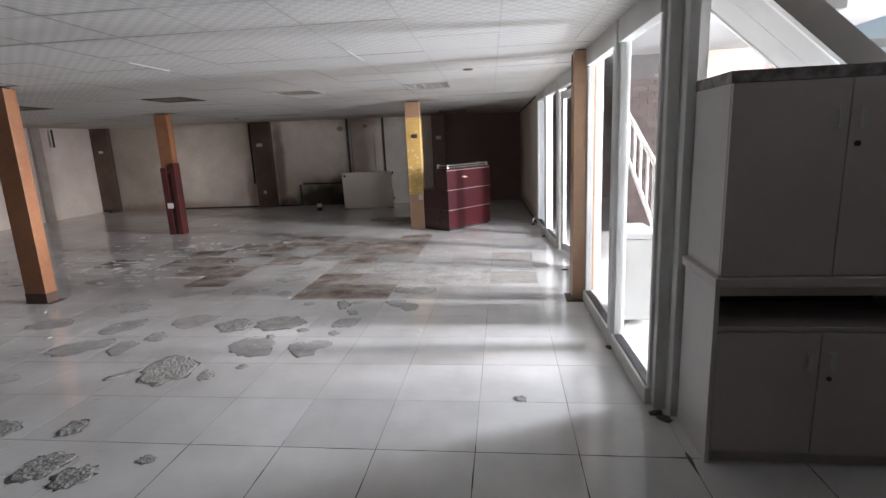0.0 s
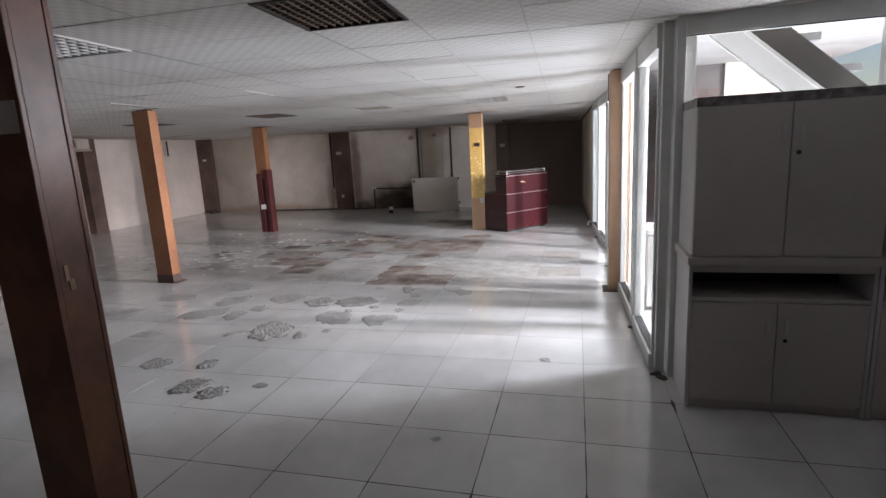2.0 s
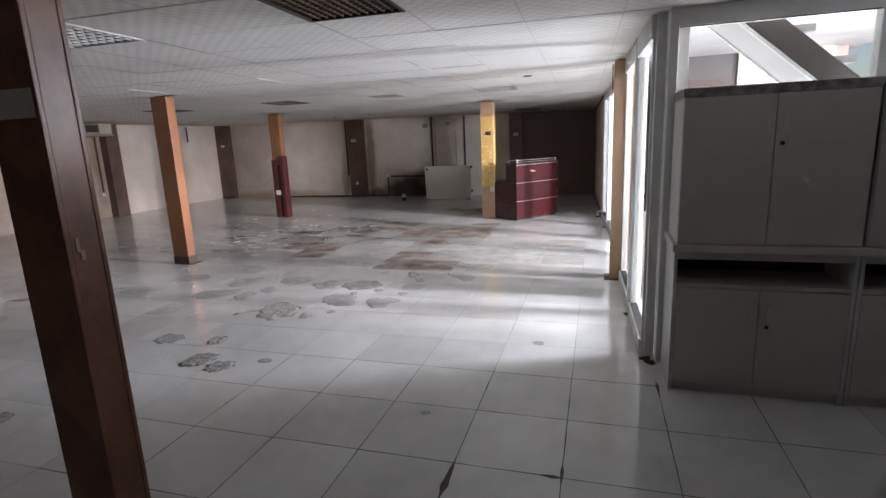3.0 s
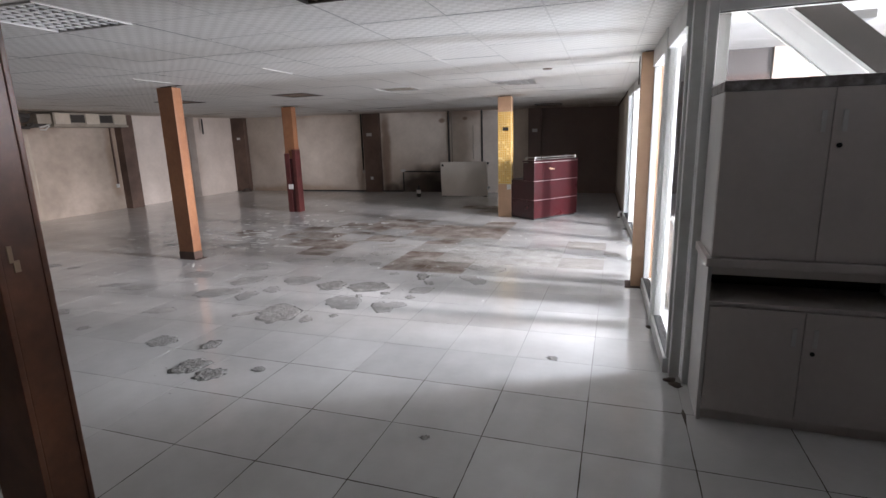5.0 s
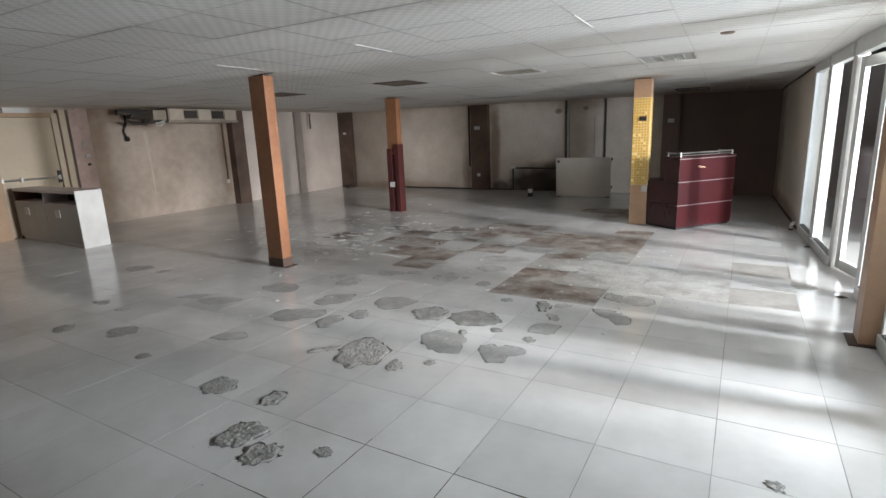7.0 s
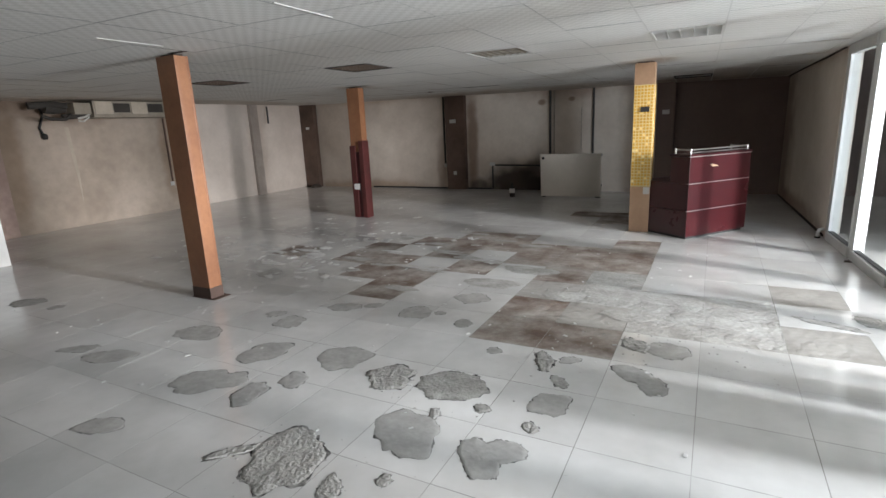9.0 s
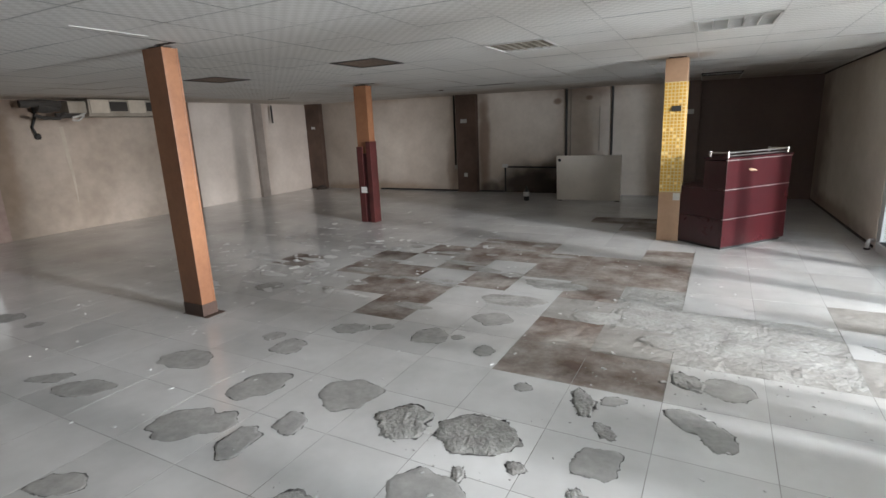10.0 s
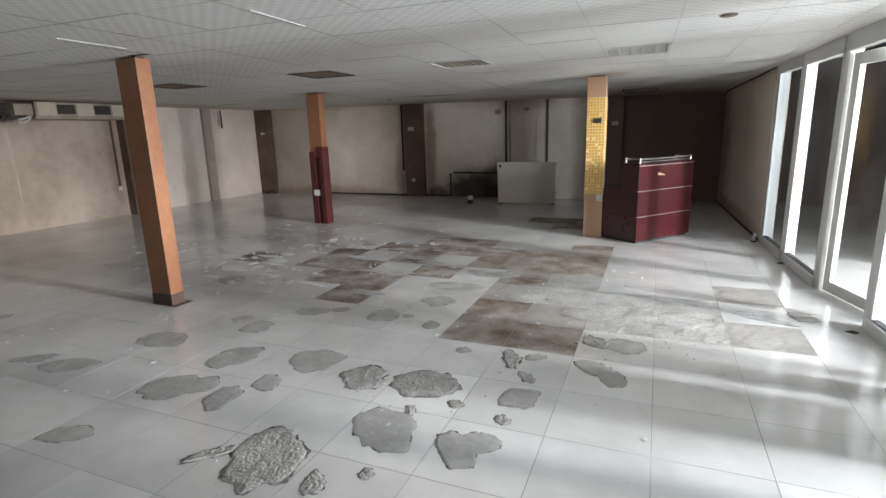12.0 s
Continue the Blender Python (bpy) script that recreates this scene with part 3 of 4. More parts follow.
def partition():
    th = tagged(new("window_2"), "white framed strip window above the cabinets", "window", "", "structure")
    th.matrix_world = pose(0.965, 2.82, 0)
    part("post", box(0.0, 0.05, -0.05, 0.03, 0, 2.26, 0.005), M["frame"], th)
    part("corner_cover", box(-0.001, 0.12, 0.0335, 0.085, 0, 2.26, 0.003), M["frame"], th)
    part("panel", box(0.05, 2.94, -0.03, 0.03, 0, 1.70, 0.002), M["frame"], th, "white lower panel")
    part("sill", box(0.05, 2.94, -0.045, 0.045, 1.70, 1.76, 0.004), M["frame"], th)
    part("head_rail", box(0.05, 2.94, -0.045, 0.045, 2.14, 2.25, 0.004), M["frame"], th)
    for a in (1.06, 2.1):
        part("mullion", box(a, a + 0.06, -0.045, 0.045, 1.76, 2.14, 0.004), M["frame"], th)
    for a, b in ((0.05, 1.06), (1.12, 2.1), (2.16, 2.94)):
        pane = part("pane", box(a, b, -0.003, 0.003, 1.76, 2.14), M["glass"], th, "dusty clear glass")
        pane.visible_shadow = False
        part("gasket", box(a, b, -0.036, -0.03, 2.134, 2.14), M["black"], th)


partition()

# ---- stair lobby ----


def stair_flight():
    """The flight that climbs over the lobby, seen from below through the strip window."""
    th = thing("staircase", pose(3.88, 3.05, 0), "grey cement staircase with a smooth soffit", "staircase")
    going, rise, slope = 0.229, 0.20, 0.875
    for k in range(14):
        x, z = -k * going, (k + 1) * rise + 0.14
        part("step", box(x - going - 0.02, x, 0.05, 0.51, z - 0.045, z, 0.004), M["stair"], th)
    top = 14 * going

    def run(d, h):
        return [(0.0, max(d, 0.0)), (-top, slope * top + d), (-top, slope * top + d + h), (0.0, d + h)]

    part("edge_strip", prism(run(-0.015, 0.03), 0.0, 0.022), M["frame"], th, "white painted edge strip")
    part("edge_strip", prism(run(-0.015, 0.03), 0.528, 0.55), M["frame"], th, "white painted edge strip")
    part("soffit_board", prism(run(0.0, 0.04), 0.0225, 0.262), M["stair_soffit"], th, "pale smooth soffit board")
    part("soffit_board", prism(run(0.003, 0.04), 0.272, 0.5275), M["stair_soffit"], th, "pale grey soffit board")
    part("stringer", prism(run(0.02, 0.19), 0.004, 0.04), M["duct"], th, "dark grey stringer")
    part("stringer", prism(run(0.02, 0.19), 0.512, 0.546), M["stair"], th)
    return th


stair_flight()


def stair_rail():
    """White balustrade of the flight that rises along the lobby."""
    th = thing("stair_railing", pose(1.34, 4.66, 0), "white painted steel stair railing", "railing")
    part("handrail", tube([(0, 0.0, 1.24), (0, 1.62, 1.93)], 0.022), M["frame"], th)
    part("lower_rail", tube([(0, 0.0, 0.72), (0, 1.62, 1.53)], 0.020), M["frame"], th)
    for k in range(7):
        y = 0.02 + k * 0.26
        lo = 0.0 if k in (0, 6) else 0.72 + 0.50 * y
        part("baluster" if k else "newel", tube([(0, y, lo), (0, y, 1.24 + 0.426 * y)], 0.013 if k else 0.024, sides=8), M["frame"], th)
    return th


stair_rail()


def brick_wall():
    th = tagged(new("wall_lobby_brick"), "dim brick lobby wall behind the railing", "wall", "", "structure")
    th.matrix_world = pose(2.05, 8.3, 0)
    # near-black backing offsets the overlit lobby behind the bricks
    part("backing", box(-0.35, 0.42, 0.0, 0.2, 0, 3.6), M["dark_panel"], th)
    me = mesh_of("brick", box(0, 0.205, -0.012, 0.0, 0, 0.075, 0.003), M["brick"])
    for r in range(26):
        for c in range(3):
            ob = new("brick", me)
            ob.parent = th
            ob.location = (-0.34 + c * 0.215 + (0.1 if r % 2 else 0.0), 0, 0.02 + r * 0.087)


brick_wall()
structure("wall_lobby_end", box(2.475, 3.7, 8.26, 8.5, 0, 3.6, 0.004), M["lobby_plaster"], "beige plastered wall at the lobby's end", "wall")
fz = thing("chest_freezer", pose(0.99, 4.22, 0), "white boxy appliance behind the glass", "appliance")
part("body", box(0, 0.27, 0, 0.5, 0.03, 0.70, 0.015), M["white_plastic"], fz)
part("lid", box(-0.008, 0.278, -0.01, 0.51, 0.705, 0.75, 0.012), M["frame"], fz)

# ---- cabinets ----


def handle(parent, x, y, z):
    bm = box(x - 0.010, x + 0.010, y - 0.026, y - 0.018, z - 0.005, z + 0.09, 0.003)
    for q in (z + 0.012, z + 0.074):
        box(x - 0.005, x + 0.005, y - 0.0175, y, q - 0.006, q + 0.006, bm=bm)
    h = part("handle", bm, M["cabinet_side"], parent, "short pale flat bar handle")
    return h


def lower_cabinet(m, w, d, doors, label, side, h=0.86, left_side=None, handles=True, front=None):
    th = thing("base_cabinet", m, label, "cabinet")
    t = 0.02
    part("side_panel", box(0, t, -d, 0, 0, h, 0.002), left_side or side, th)
    part("side_panel", box(w - t, w, -d, 0, 0, h, 0.002), side, th)
    part("back_panel", box(t, w - t, -0.012, 0, 0.06, h), M["cabinet"], th)
    part("plinth", box(t, w - t, -d + 0.03, -d + 0.05, 0, 0.06), M["cabinet"], th)
    part("shelf", box(t, w - t, -d + 0.01, -0.012, 0.65, 0.67, 0.001), M["cabinet"], th)
    # near-black sheet over the grey back paints the recess's shade
    part("shelf_shade", box(t, w - t, -0.02, -0.0125, 0.67, h - 0.045), M["cabinet_dark"], th, "open shelf, its shade painted near-black")
    part("top_panel", box(t, w - t, -d, -0.012, h - 0.045, h, 0.002), M["cabinet"], th)
    step = (w - 2 * t) / doors
    for k in range(doors):
        a = t + k * step
        dr = part("door", box(a + 0.002, a + step - 0.002, -d - 0.001, -d + 0.018, 0.065, 0.645, 0.002), front or M["cabinet"], th)
        hx = a + step - 0.045 if k % 2 == 0 else a + 0.045
        if handles:
            handle(dr, hx, -d, 0.48)
        if k % 2:
            part("lock", tube([(a + 0.045, -d + 0.002, 0.435), (a + 0.045, -d - 0.006, 0.435)], 0.011), M["black"], dr, "small dark lock")
        if k and doors * step > 1.5:
            part("divider", box(a - 0.008, a + 0.008, -d + 0.005, -0.02, 0.67, h - 0.045), M["cabinet"], th)
    return th


def upper_cabinet(m, w, d, label):
    th = thing("wall_cabinet", m, label, "cabinet")
    t, h = 0.02, 0.80
    part("side_panel", box(0, t, -d, 0, 0, h, 0.002), M["cabinet_side"], th, "pale laminate side")
    part("side_panel", box(w - t, w, -d, 0, 0, h, 0.002), M["cabinet_side"], th)
    part("back_panel", box(t, w - t, -0.012, 0, 0, h), M["cabinet"], th)
    part("bottom_panel", box(t, w - t, -d + 0.02, -0.012, 0, 0.02), M["cabinet"], th)
    part("top_panel", box(-0.004, w + 0.004, -d - 0.012, 0.002, h, h + 0.048, 0.003), M["top_band"], th, "mottled worn top edge")
    half = w / 2
    for k in range(2):
        a = k * half
        dr = part("door", box(a + 0.002, a + half - 0.002, -d - 0.018, -d - 0.001, 0.005, h - 0.003, 0.002), M["cabinet"], th)
        hx = half - 0.04 if k == 0 else half + 0.04
        handle(dr, hx, -d - 0.018, 0.61)
        if k:
            part("lock", tube([(half + 0.035, -d - 0.016, 0.545), (half + 0.035, -d - 0.026, 0.545)], 0.011), M["black"], dr, "small dark lock")
    return th


for k in range(2):
    x = 1.0 + k * 0.90
    lower_cabinet(pose(x, 2.76, 0), 0.895, 0.40, 2, "grey laminate base cabinet with an open shelf", M["cabinet_side"])
    upper_cabinet(pose(x + 0.008, 2.76, 0.905), 0.88, 0.40, "grey two-door cabinet stacked on a counter")
solid("worktop", box(0.985, 2.82, 2.325, 2.77, 0.861, 0.904, 0.004), M["cabinet"], "grey laminate counter between stacked cabinets", "worktop")

far_cab = lower_cabinet(pose(-10.86, 4.76, 0), 2.14, 0.38, 2, "low grey cabinet with white end beside the door", M["white_plastic"], h=0.88, left_side=M["red_wood"], handles=False, front=M["cabinet_front"])

for dr, x in zip([c for c in far_cab.children if c.name.startswith("door")], (0.36, 1.42)):
    part("lock_plate", box(x, x + 0.15, -0.392, -0.3815, 0.45, 0.57, 0.003), M["white_plastic"], dr, "white plate on the door")

# ---- reception desk ----


def reception_desk():
    th = thing("reception_desk", pose(-0.93, 8.69, 0, 0, 0, 52.5), "two-level dark maroon reception desk with silver lines", "desk")
    L, D, T = 1.09, 0.80, 0.29
    z = [0.03, 0.36, 0.70, 1.03]
    # local x runs along the front, local y away from it towards the sitter
    part("plinth", box(0.03, L - 0.03, 0.03, D - 0.03, 0, 0.03), M["black"], th)
    for k in range(3):
        deep = D if k < 2 else T
        part("front_panel", box(0.0, L, 0.0, 0.02, z[k] + 0.004, z[k + 1] - 0.008, 0.002), M["maroon"], th)
        part("end_panel", box(0.0, 0.02, 0.021, deep, z[k] + 0.004, z[k + 1] - 0.008, 0.002), M["maroon"], th)
        part("end_panel", box(L - 0.02, L, 0.021, deep, z[k] + 0.004, z[k + 1] - 0.008, 0.002), M["maroon"], th)
        part("trim_strip", box(-0.003, L + 0.003, -0.003, 0.016, z[k + 1] - 0.007, z[k + 1] + 0.003), M["silver"], th, "thin silver inlay strip")
        if k < 2:
            part("trim_strip", box(-0.003, 0.016, 0.0165, deep, z[k + 1] - 0.006, z[k + 1] + 0.002), M["maroon_dull"], th)
    part("desktop", box(0.021, L - 0.021, 0.20, D + 0.01, 0.67, 0.70, 0.003), M["maroon"], th)
    part("riser_back", box(0.021, L - 0.021, T - 0.02, T, 0.70, 1.02, 0.002), M["maroon"], th)
    part("counter_top", box(-0.01, L + 0.01, -0.01, T + 0.01, 1.034, 1.058, 0.003), M["maroon"], th)
    for x, y in ((0.04, 0.03), (0.04, T - 0.03), (L - 0.04, 0.03), (L - 0.04, T - 0.03)):
        part("rail_post", tube([(x, y, 1.058), (x, y, 1.125)], 0.013), M["silver"], th, "short silver post")
    part("rail", tube([(0.04, T - 0.03, 1.11), (0.04, 0.03, 1.11), (L - 0.04, 0.03, 1.11), (L - 0.04, T - 0.03, 1.11)], 0.009), M["silver"], th, "silver gallery rail")
    part("emblem", prism([(0.36, 0.90), (0.41, 0.885), (0.44, 0.893), (0.50, 0.882), (0.47, 0.905), (0.42, 0.915), (0.38, 0.925), (0.35, 0.915)], -0.006, -0.001), M["beige"], th, "worn pale emblem")
    part("rail", tube([(0.04, 0.03, 1.075), (L - 0.04, 0.03, 1.075)], 0.007), M["silver"], th, "silver gallery rail")
    return th


reception_desk()

# ---- along the back wall ----
tb = thing("tipped_table", pose(-3.27, 12.1, 0, 4, 0, 3), "greige table tipped onto its long edge", "table")
part("tabletop", box(-0.60, 0.60, 0, 0.03, 0.02, 0.88, 0.004), M["board"], tb)
for sx in (-0.5, 0.5):
    for z in (0.12, 0.76):
        part("leg", box(sx - 0.02, sx + 0.02, 0.031, 0.70, z - 0.02, z + 0.02, 0.003), M["black"], tb, "black square steel leg")
part("foot_block", box(-0.58, -0.50, -0.002, 0.05, 0.0, 0.02, 0.002), M["black"], tb)
part("foot_block", box(0.50, 0.58, -0.002, 0.05, 0.0, 0.02, 0.002), M["black"], tb)
part("cable_hole", tube([(-0.54, 0.002, 0.80), (-0.54, -0.004, 0.80)], 0.03), M["black"], tb, "black cable grommet")

ex = thing("bottle", pose(-4.46, 11.95, 0), "small black bottle with a white label on the floor", "bottle")
part("body", lathe([(0.05, 0.0), (0.055, 0.01), (0.055, 0.17), (0.045, 0.20), (0.02, 0.23), (0.018, 0.25)]), M["black"], ex)
part("label_band", lathe([(0.0565, 0.09), (0.0565, 0.18)]), M["white_plastic"], ex, "white paper label")
part("cap", lathe([(0.022, 0.25), (0.022, 0.285), (0.018, 0.29)]), M["black"], ex)




def wall_pipe(name, points, r, mat, label, category="conduit"):
    return solid(name, tube(points, r), mat, label, category)


Y = BACK - 0.025
wall_pipe("conduit", [(-6.62, Y, 2.23), (-6.62, Y, 0.62)], 0.022, M["duct"], "dark cable conduit down the back wall")
wall_pipe("conduit", [(-3.98, Y, 2.2), (-3.98, Y, 0.55)], 0.026, M["duct"], "dark cable conduit down the back wall")
wall_pipe("conduit", [(-3.89, Y, 2.2), (-3.89, Y, 0.55)], 0.014, M["galv"], "thin grey conduit beside a dark one")
wall_pipe("conduit", [(-3.05, Y, 2.2), (-3.05, Y, 0.3)], 0.022, M["duct"], "dark cable conduit down the back wall")
wall_pipe("cable", [(-3.30, Y + 0.012, 1.78), (-3.30, Y + 0.012, 0.9)], 0.008, M["galv"], "thin grey cable on the wall", "cable")
wall_pipe("pipe", [(-5.36, Y - 0.01, 0.02), (-5.36, Y - 0.01, 0.56), (-5.34, Y - 0.01, 0.575), (-3.9, Y - 0.01, 0.56)], 0.018, M["black"], "black pipe bent along the back wall", "pipe")


def socket(x, y, z, label, rz=0, w=0.085, h=0.085):
    th = thing("wall_socket", pose(x, y, z, 0, 0, rz), label, "socket")
    part("plate", box(-w / 2, w / 2, -0.012, 0, -h / 2, h / 2, 0.004), M["white_plastic"], th)
    part("insert", box(-w / 3, w / 3, -0.016, -0.0125, -h / 3, h / 3, 0.003), M["white_plastic"], th)


socket(-6.62, BACK - 0.0, 0.57, "white wall socket under a conduit")
socket(-6.32, BACK - 0.141, 1.62, "white switch plate on a brown pilaster", w=0.16)
socket(-6.30, BACK - 0.141, 0.40, "white socket on a brown pilaster")
socket(-5.36, BACK - 0.045, 0.60, "white junction box at a pipe bend", w=0.14, h=0.08)
socket(-1.63, BACK - 0.151, 1.60, "white switch plate on a dark pilaster", w=0.13)
socket(-9.15, BACK - 0.001, 0.75, "small wall outlet on the back wall", w=0.05, h=0.05)
socket(-10.85, BACK - 0.161, 1.62, "white switch plate on the corner pilaster", w=0.12, h=0.06)
rub = solid("rubble_heap", lathe([(0.16, 0), (0.13, 0.05), (0.06, 0.09), (0.01, 0.1)], 9), M["dirt"], "small dark heap in the corner", "debris")
rub.matrix_world = pose(-10.62, BACK - 0.3, 0)

st = thing("pipe_stub", pose(0.50, 9.24, 0), "short white pipe stub with a dark cap at the wall end", "pipe")
part("elbow", tube([(0, 0, 0.0), (0, 0, 0.07), (0.02, 0.03, 0.10), (0.06, 0.05, 0.10)], 0.022), M["white_plastic"], st)
part("cap", lathe([(0.03, 0.0), (0.032, 0.012), (0.026, 0.02)], 14), M["black"], st, "dark cap")
rng_d = random.Random(17)
for x, y in ((0.90, 2.80), (0.83, 3.72), (0.93, 2.74), (0.72, 6.0), (0.62, 8.1)):
    ob = solid("dirt_clump", lathe([(0.035, 0.0), (0.03, 0.006), (0.016, 0.012), (0.004, 0.014)], 9), M["dirt"], "small dark clump of dirt on the floor", "debris")
    for v in ob.data.vertices:
        v.co.x *= rng_d.uniform(0.6, 1.3)
        v.co.y *= rng_d.uniform(0.6, 1.6)
    ob.matrix_world = pose(x, y, 0, 0, 0, rng_d.uniform(0, 180))

# ---- along the left wall ----


def steel_door():
    th = tagged(new("door_2"), "cream steel fire door with a push bar", "door", "", "structure")
    th.matrix_world = pose(LEFT, 4.16, 0)
    part("leaf", box(0.0, 0.05, 0.12, 1.08, 0.01, 2.06, 0.004), M["door"], th)
    part("frame_post", box(0.0, 0.09, 0.03, 0.115, 0, 2.14, 0.004), M["beige"], th)
    part("frame_post", box(0.0, 0.09, 1.085, 1.18, 0, 2.14, 0.004), M["door"], th)
    part("frame_head", box(0.0, 0.09, 0.116, 1.084, 2.065, 2.14, 0.004), M["beige"], th)
    bar = part("push_bar", tube([(0.11, 0.17, 1.0), (0.11, 1.03, 1.0)], 0.018), M["silver"], th, "pale push bar")
    for y in (0.17, 0.45, 1.03):
        part("bracket", box(0.05, 0.125, y - 0.02, y + 0.02, 0.96, 1.04, 0.004), M["silver"], bar)
    part("lock_box", box(0.05, 0.10, 1.02, 1.07, 0.90, 1.12, 0.005), M["black"], th, "black lock case")
    for a, b, d, mat, words in ((1.182, 1.20, 0.10, "red_wood", "red-brown timber strip"), (1.202, 1.30, 0.12, "door", "cream frame strip"), (1.302, 1.35, 0.10, "pilaster", "dark brown strip"),
                                (1.352, 1.50, 0.115, "pink_wall", "pinkish plaster jamb")):
        part("side_strip", box(0.0, d, a, b, 0, 2.2, 0.002), M[mat], th, words)
    return th


steel_door()
li = thing("exit_light", pose(LEFT, 4.75, 2.17), "pale boxy emergency light above the door", "lamp")
part("case", box(0.0, 0.07, -0.2, 0.2, -0.04, 0.05, 0.008), M["white_plastic"], li)
lk = thing("door_lock_panel", pose(LEFT + 0.031, 5.75, 1.35), "switch and keyhole plates beside the door", "switch")
part("plate", box(0, 0.012, -0.05, 0.05, 0.16, 0.28, 0.003), M["galv"], lk)
part("latch", box(0, 0.03, -0.04, 0.05, -0.02, 0.04, 0.006), M["silver"], lk, "silver latch")
part("knob", tube([(0, 0.01, -0.16), (0.03, 0.01, -0.16)], 0.026), M["black"], lk, "round black knob")


def air_handler():
    th = thing("air_handler", pose(LEFT + 0.06, 7.1, 1.98), "ducted air handler hung below the ceiling", "air conditioner")
    part("casing", box(0.0, 0.62, 0.0, 1.66, 0.0, 0.25, 0.006), M["galv"], th)
    for k in range(5):
        y = 0.03 + k * 0.325
        if k % 2:
            part("outlet", box(0.621, 0.628, y, y + 0.30, 0.05, 0.21, 0.002), M["vent_dark"], th, "dark air outlet")
        else:
            part("front_panel", box(0.621, 0.635, y, y + 0.30, 0.02, 0.24, 0.003), M["dusty_panel"], th, "dusty cream front panel")
    part("drip_tray", box(-0.02, 0.64, -0.02, 1.68, -0.035, -0.001, 0.004), M["galv"], th)
    part("duct", tube([(0.3, 0.0, 0.13), (0.28, -0.25, 0.15), (0.3, -0.5, 0.12), (0.3, -0.62, 0.14)], 0.09), M["duct"], th, "dark flexible duct")
    part("duct", tube([(0.45, 0.0, 0.05), (0.43, -0.2, 0.0), (0.42, -0.42, -0.02)], 0.05), M["duct"], th, "dark insulated pipe")
    part("pipe", tube([(0.5, 0.0, 0.03), (0.52, -0.1, -0.02), (0.5, -0.22, -0.05)], 0.018), M["white_plastic"], th, "white drain pipe")
    part("control_box", box(0.30, 0.60, -0.30, -0.022, 0.02, 0.21, 0.008), M["galv"], th, "dusty steel control box")
    part("pipe", tube([(0.55, -0.05, -0.02), (0.56, -0.16, -0.10), (0.54, -0.24, -0.09)], 0.014), M["white_plastic"], th, "bent white drain pipe")
    part("pipe", tube([(0.48, -0.30, 0.02), (0.47, -0.40, -0.06), (0.46, -0.62, -0.05), (0.45, -0.74, 0.0)], 0.028), M["duct"], th, "dark insulated pipe")
    part("duct", tube([(0.36, -0.25, 0.16), (0.34, -0.5, 0.19), (0.3, -0.85, 0.17)], 0.06), M["duct"], th, "dark flexible duct")
    part("hanger", tube([(0.1, 0.25, 0.25), (0.1, 0.25, 0.27)], 0.012), M["galv"], th)
    part("hanger", tube([(0.5, 1.4, 0.25), (0.5, 1.4, 0.27)], 0.012), M["galv"], th)
    return th


air_handler()
wall_pipe("cable", [(LEFT + 0.03, 6.55, 2.24), (LEFT + 0.05, 6.58, 2.0), (LEFT + 0.04, 6.50, 1.8), (LEFT + 0.05, 6.54, 1.66)], 0.022, M["black"], "black cable that hangs from the ceiling", "cable")
solid("cable_plug", lathe([(0.03, 0), (0.05, 0.03), (0.045, 0.08), (0.02, 0.1)], 12), M["black"], "black plug at the end of a hanging cable", "plug", m=pose(LEFT + 0.05, 6.55, 1.60))
wall_pipe("conduit", [(LEFT + 0.03, 8.82, 2.0), (LEFT + 0.03, 8.82, 0.62)], 0.02, M["pilaster"], "brown conduit beside a pilaster")
socket(LEFT, 8.82, 0.57, "white wall socket under a conduit", rz=90)
wall_pipe("cable", [(LEFT + 0.15, 11.62, 2.2), (LEFT + 0.15, 11.62, 1.78)], 0.022, M["black"], "short black cable at the ceiling", "cable")

# ---- ceiling fixtures ----


def grille(cell, blades, frame_mat, blade_mat, core_mat, label, name="ceiling_vent", depth=0.05, size=0.545):
    c = CEIL @ Vector(((cell[0] + 0.5) * PITCH, (cell[1] + 0.5) * PITCH, 0))
    z = ceil_z(c.x, c.y)
    th = thing(name, pose(c.x, c.y, z, 0, 0, 2.2), label, "vent" if name == "ceiling_vent" else "lamp")
    s = size / 2
    part("backing", box(-s, s, -s, s, depth, depth + 0.01), core_mat, th)
    for a, b, c0, d in ((-s - 0.02, s + 0.02, -s - 0.02, -s), (-s - 0.02, s + 0.02, s, s + 0.02), (-s - 0.02, -s, -s, s), (s, s + 0.02, -s, s)):
        part("frame", box(a, b, c0, d, -0.006, depth, 0.002), frame_mat, th)
    for k in range(1, blades):
        p = -s + k * 2 * s / blades
        part("slat", box(p - 0.004, p + 0.004, -s, s, 0.0, depth - 0.005), blade_mat, th)
        part("cross_slat", box(-s, s, p - 0.004, p + 0.004, 0.002, depth - 0.008), blade_mat, th)
    return th


grille((-1, -1), 11, M["vent_dark"], M["vent_brown"], M["vent_dark"], "brown egg-crate ceiling vent with a dark core")
grille((-4, -1), 8, M["ceiling_bar"], M["ceiling_bar"], M["vent_dark"], "white louvred ceiling light, unlit", "ceiling_light")
grille((-7, 8), 10, M["vent_dark"], M["vent_brown"], M["vent_dark"], "dark brown egg-crate ceiling vent")
grille((-11, 8), 10, M["vent_dark"], M["vent_brown"], M["vent_dark"], "dark brown egg-crate ceiling vent")
grille((-4, 8), 7, M["ceiling_bar"], M["galv"], M["ceiling_bar"], "dusty silver louvred ceiling light, unlit", "ceiling_light")
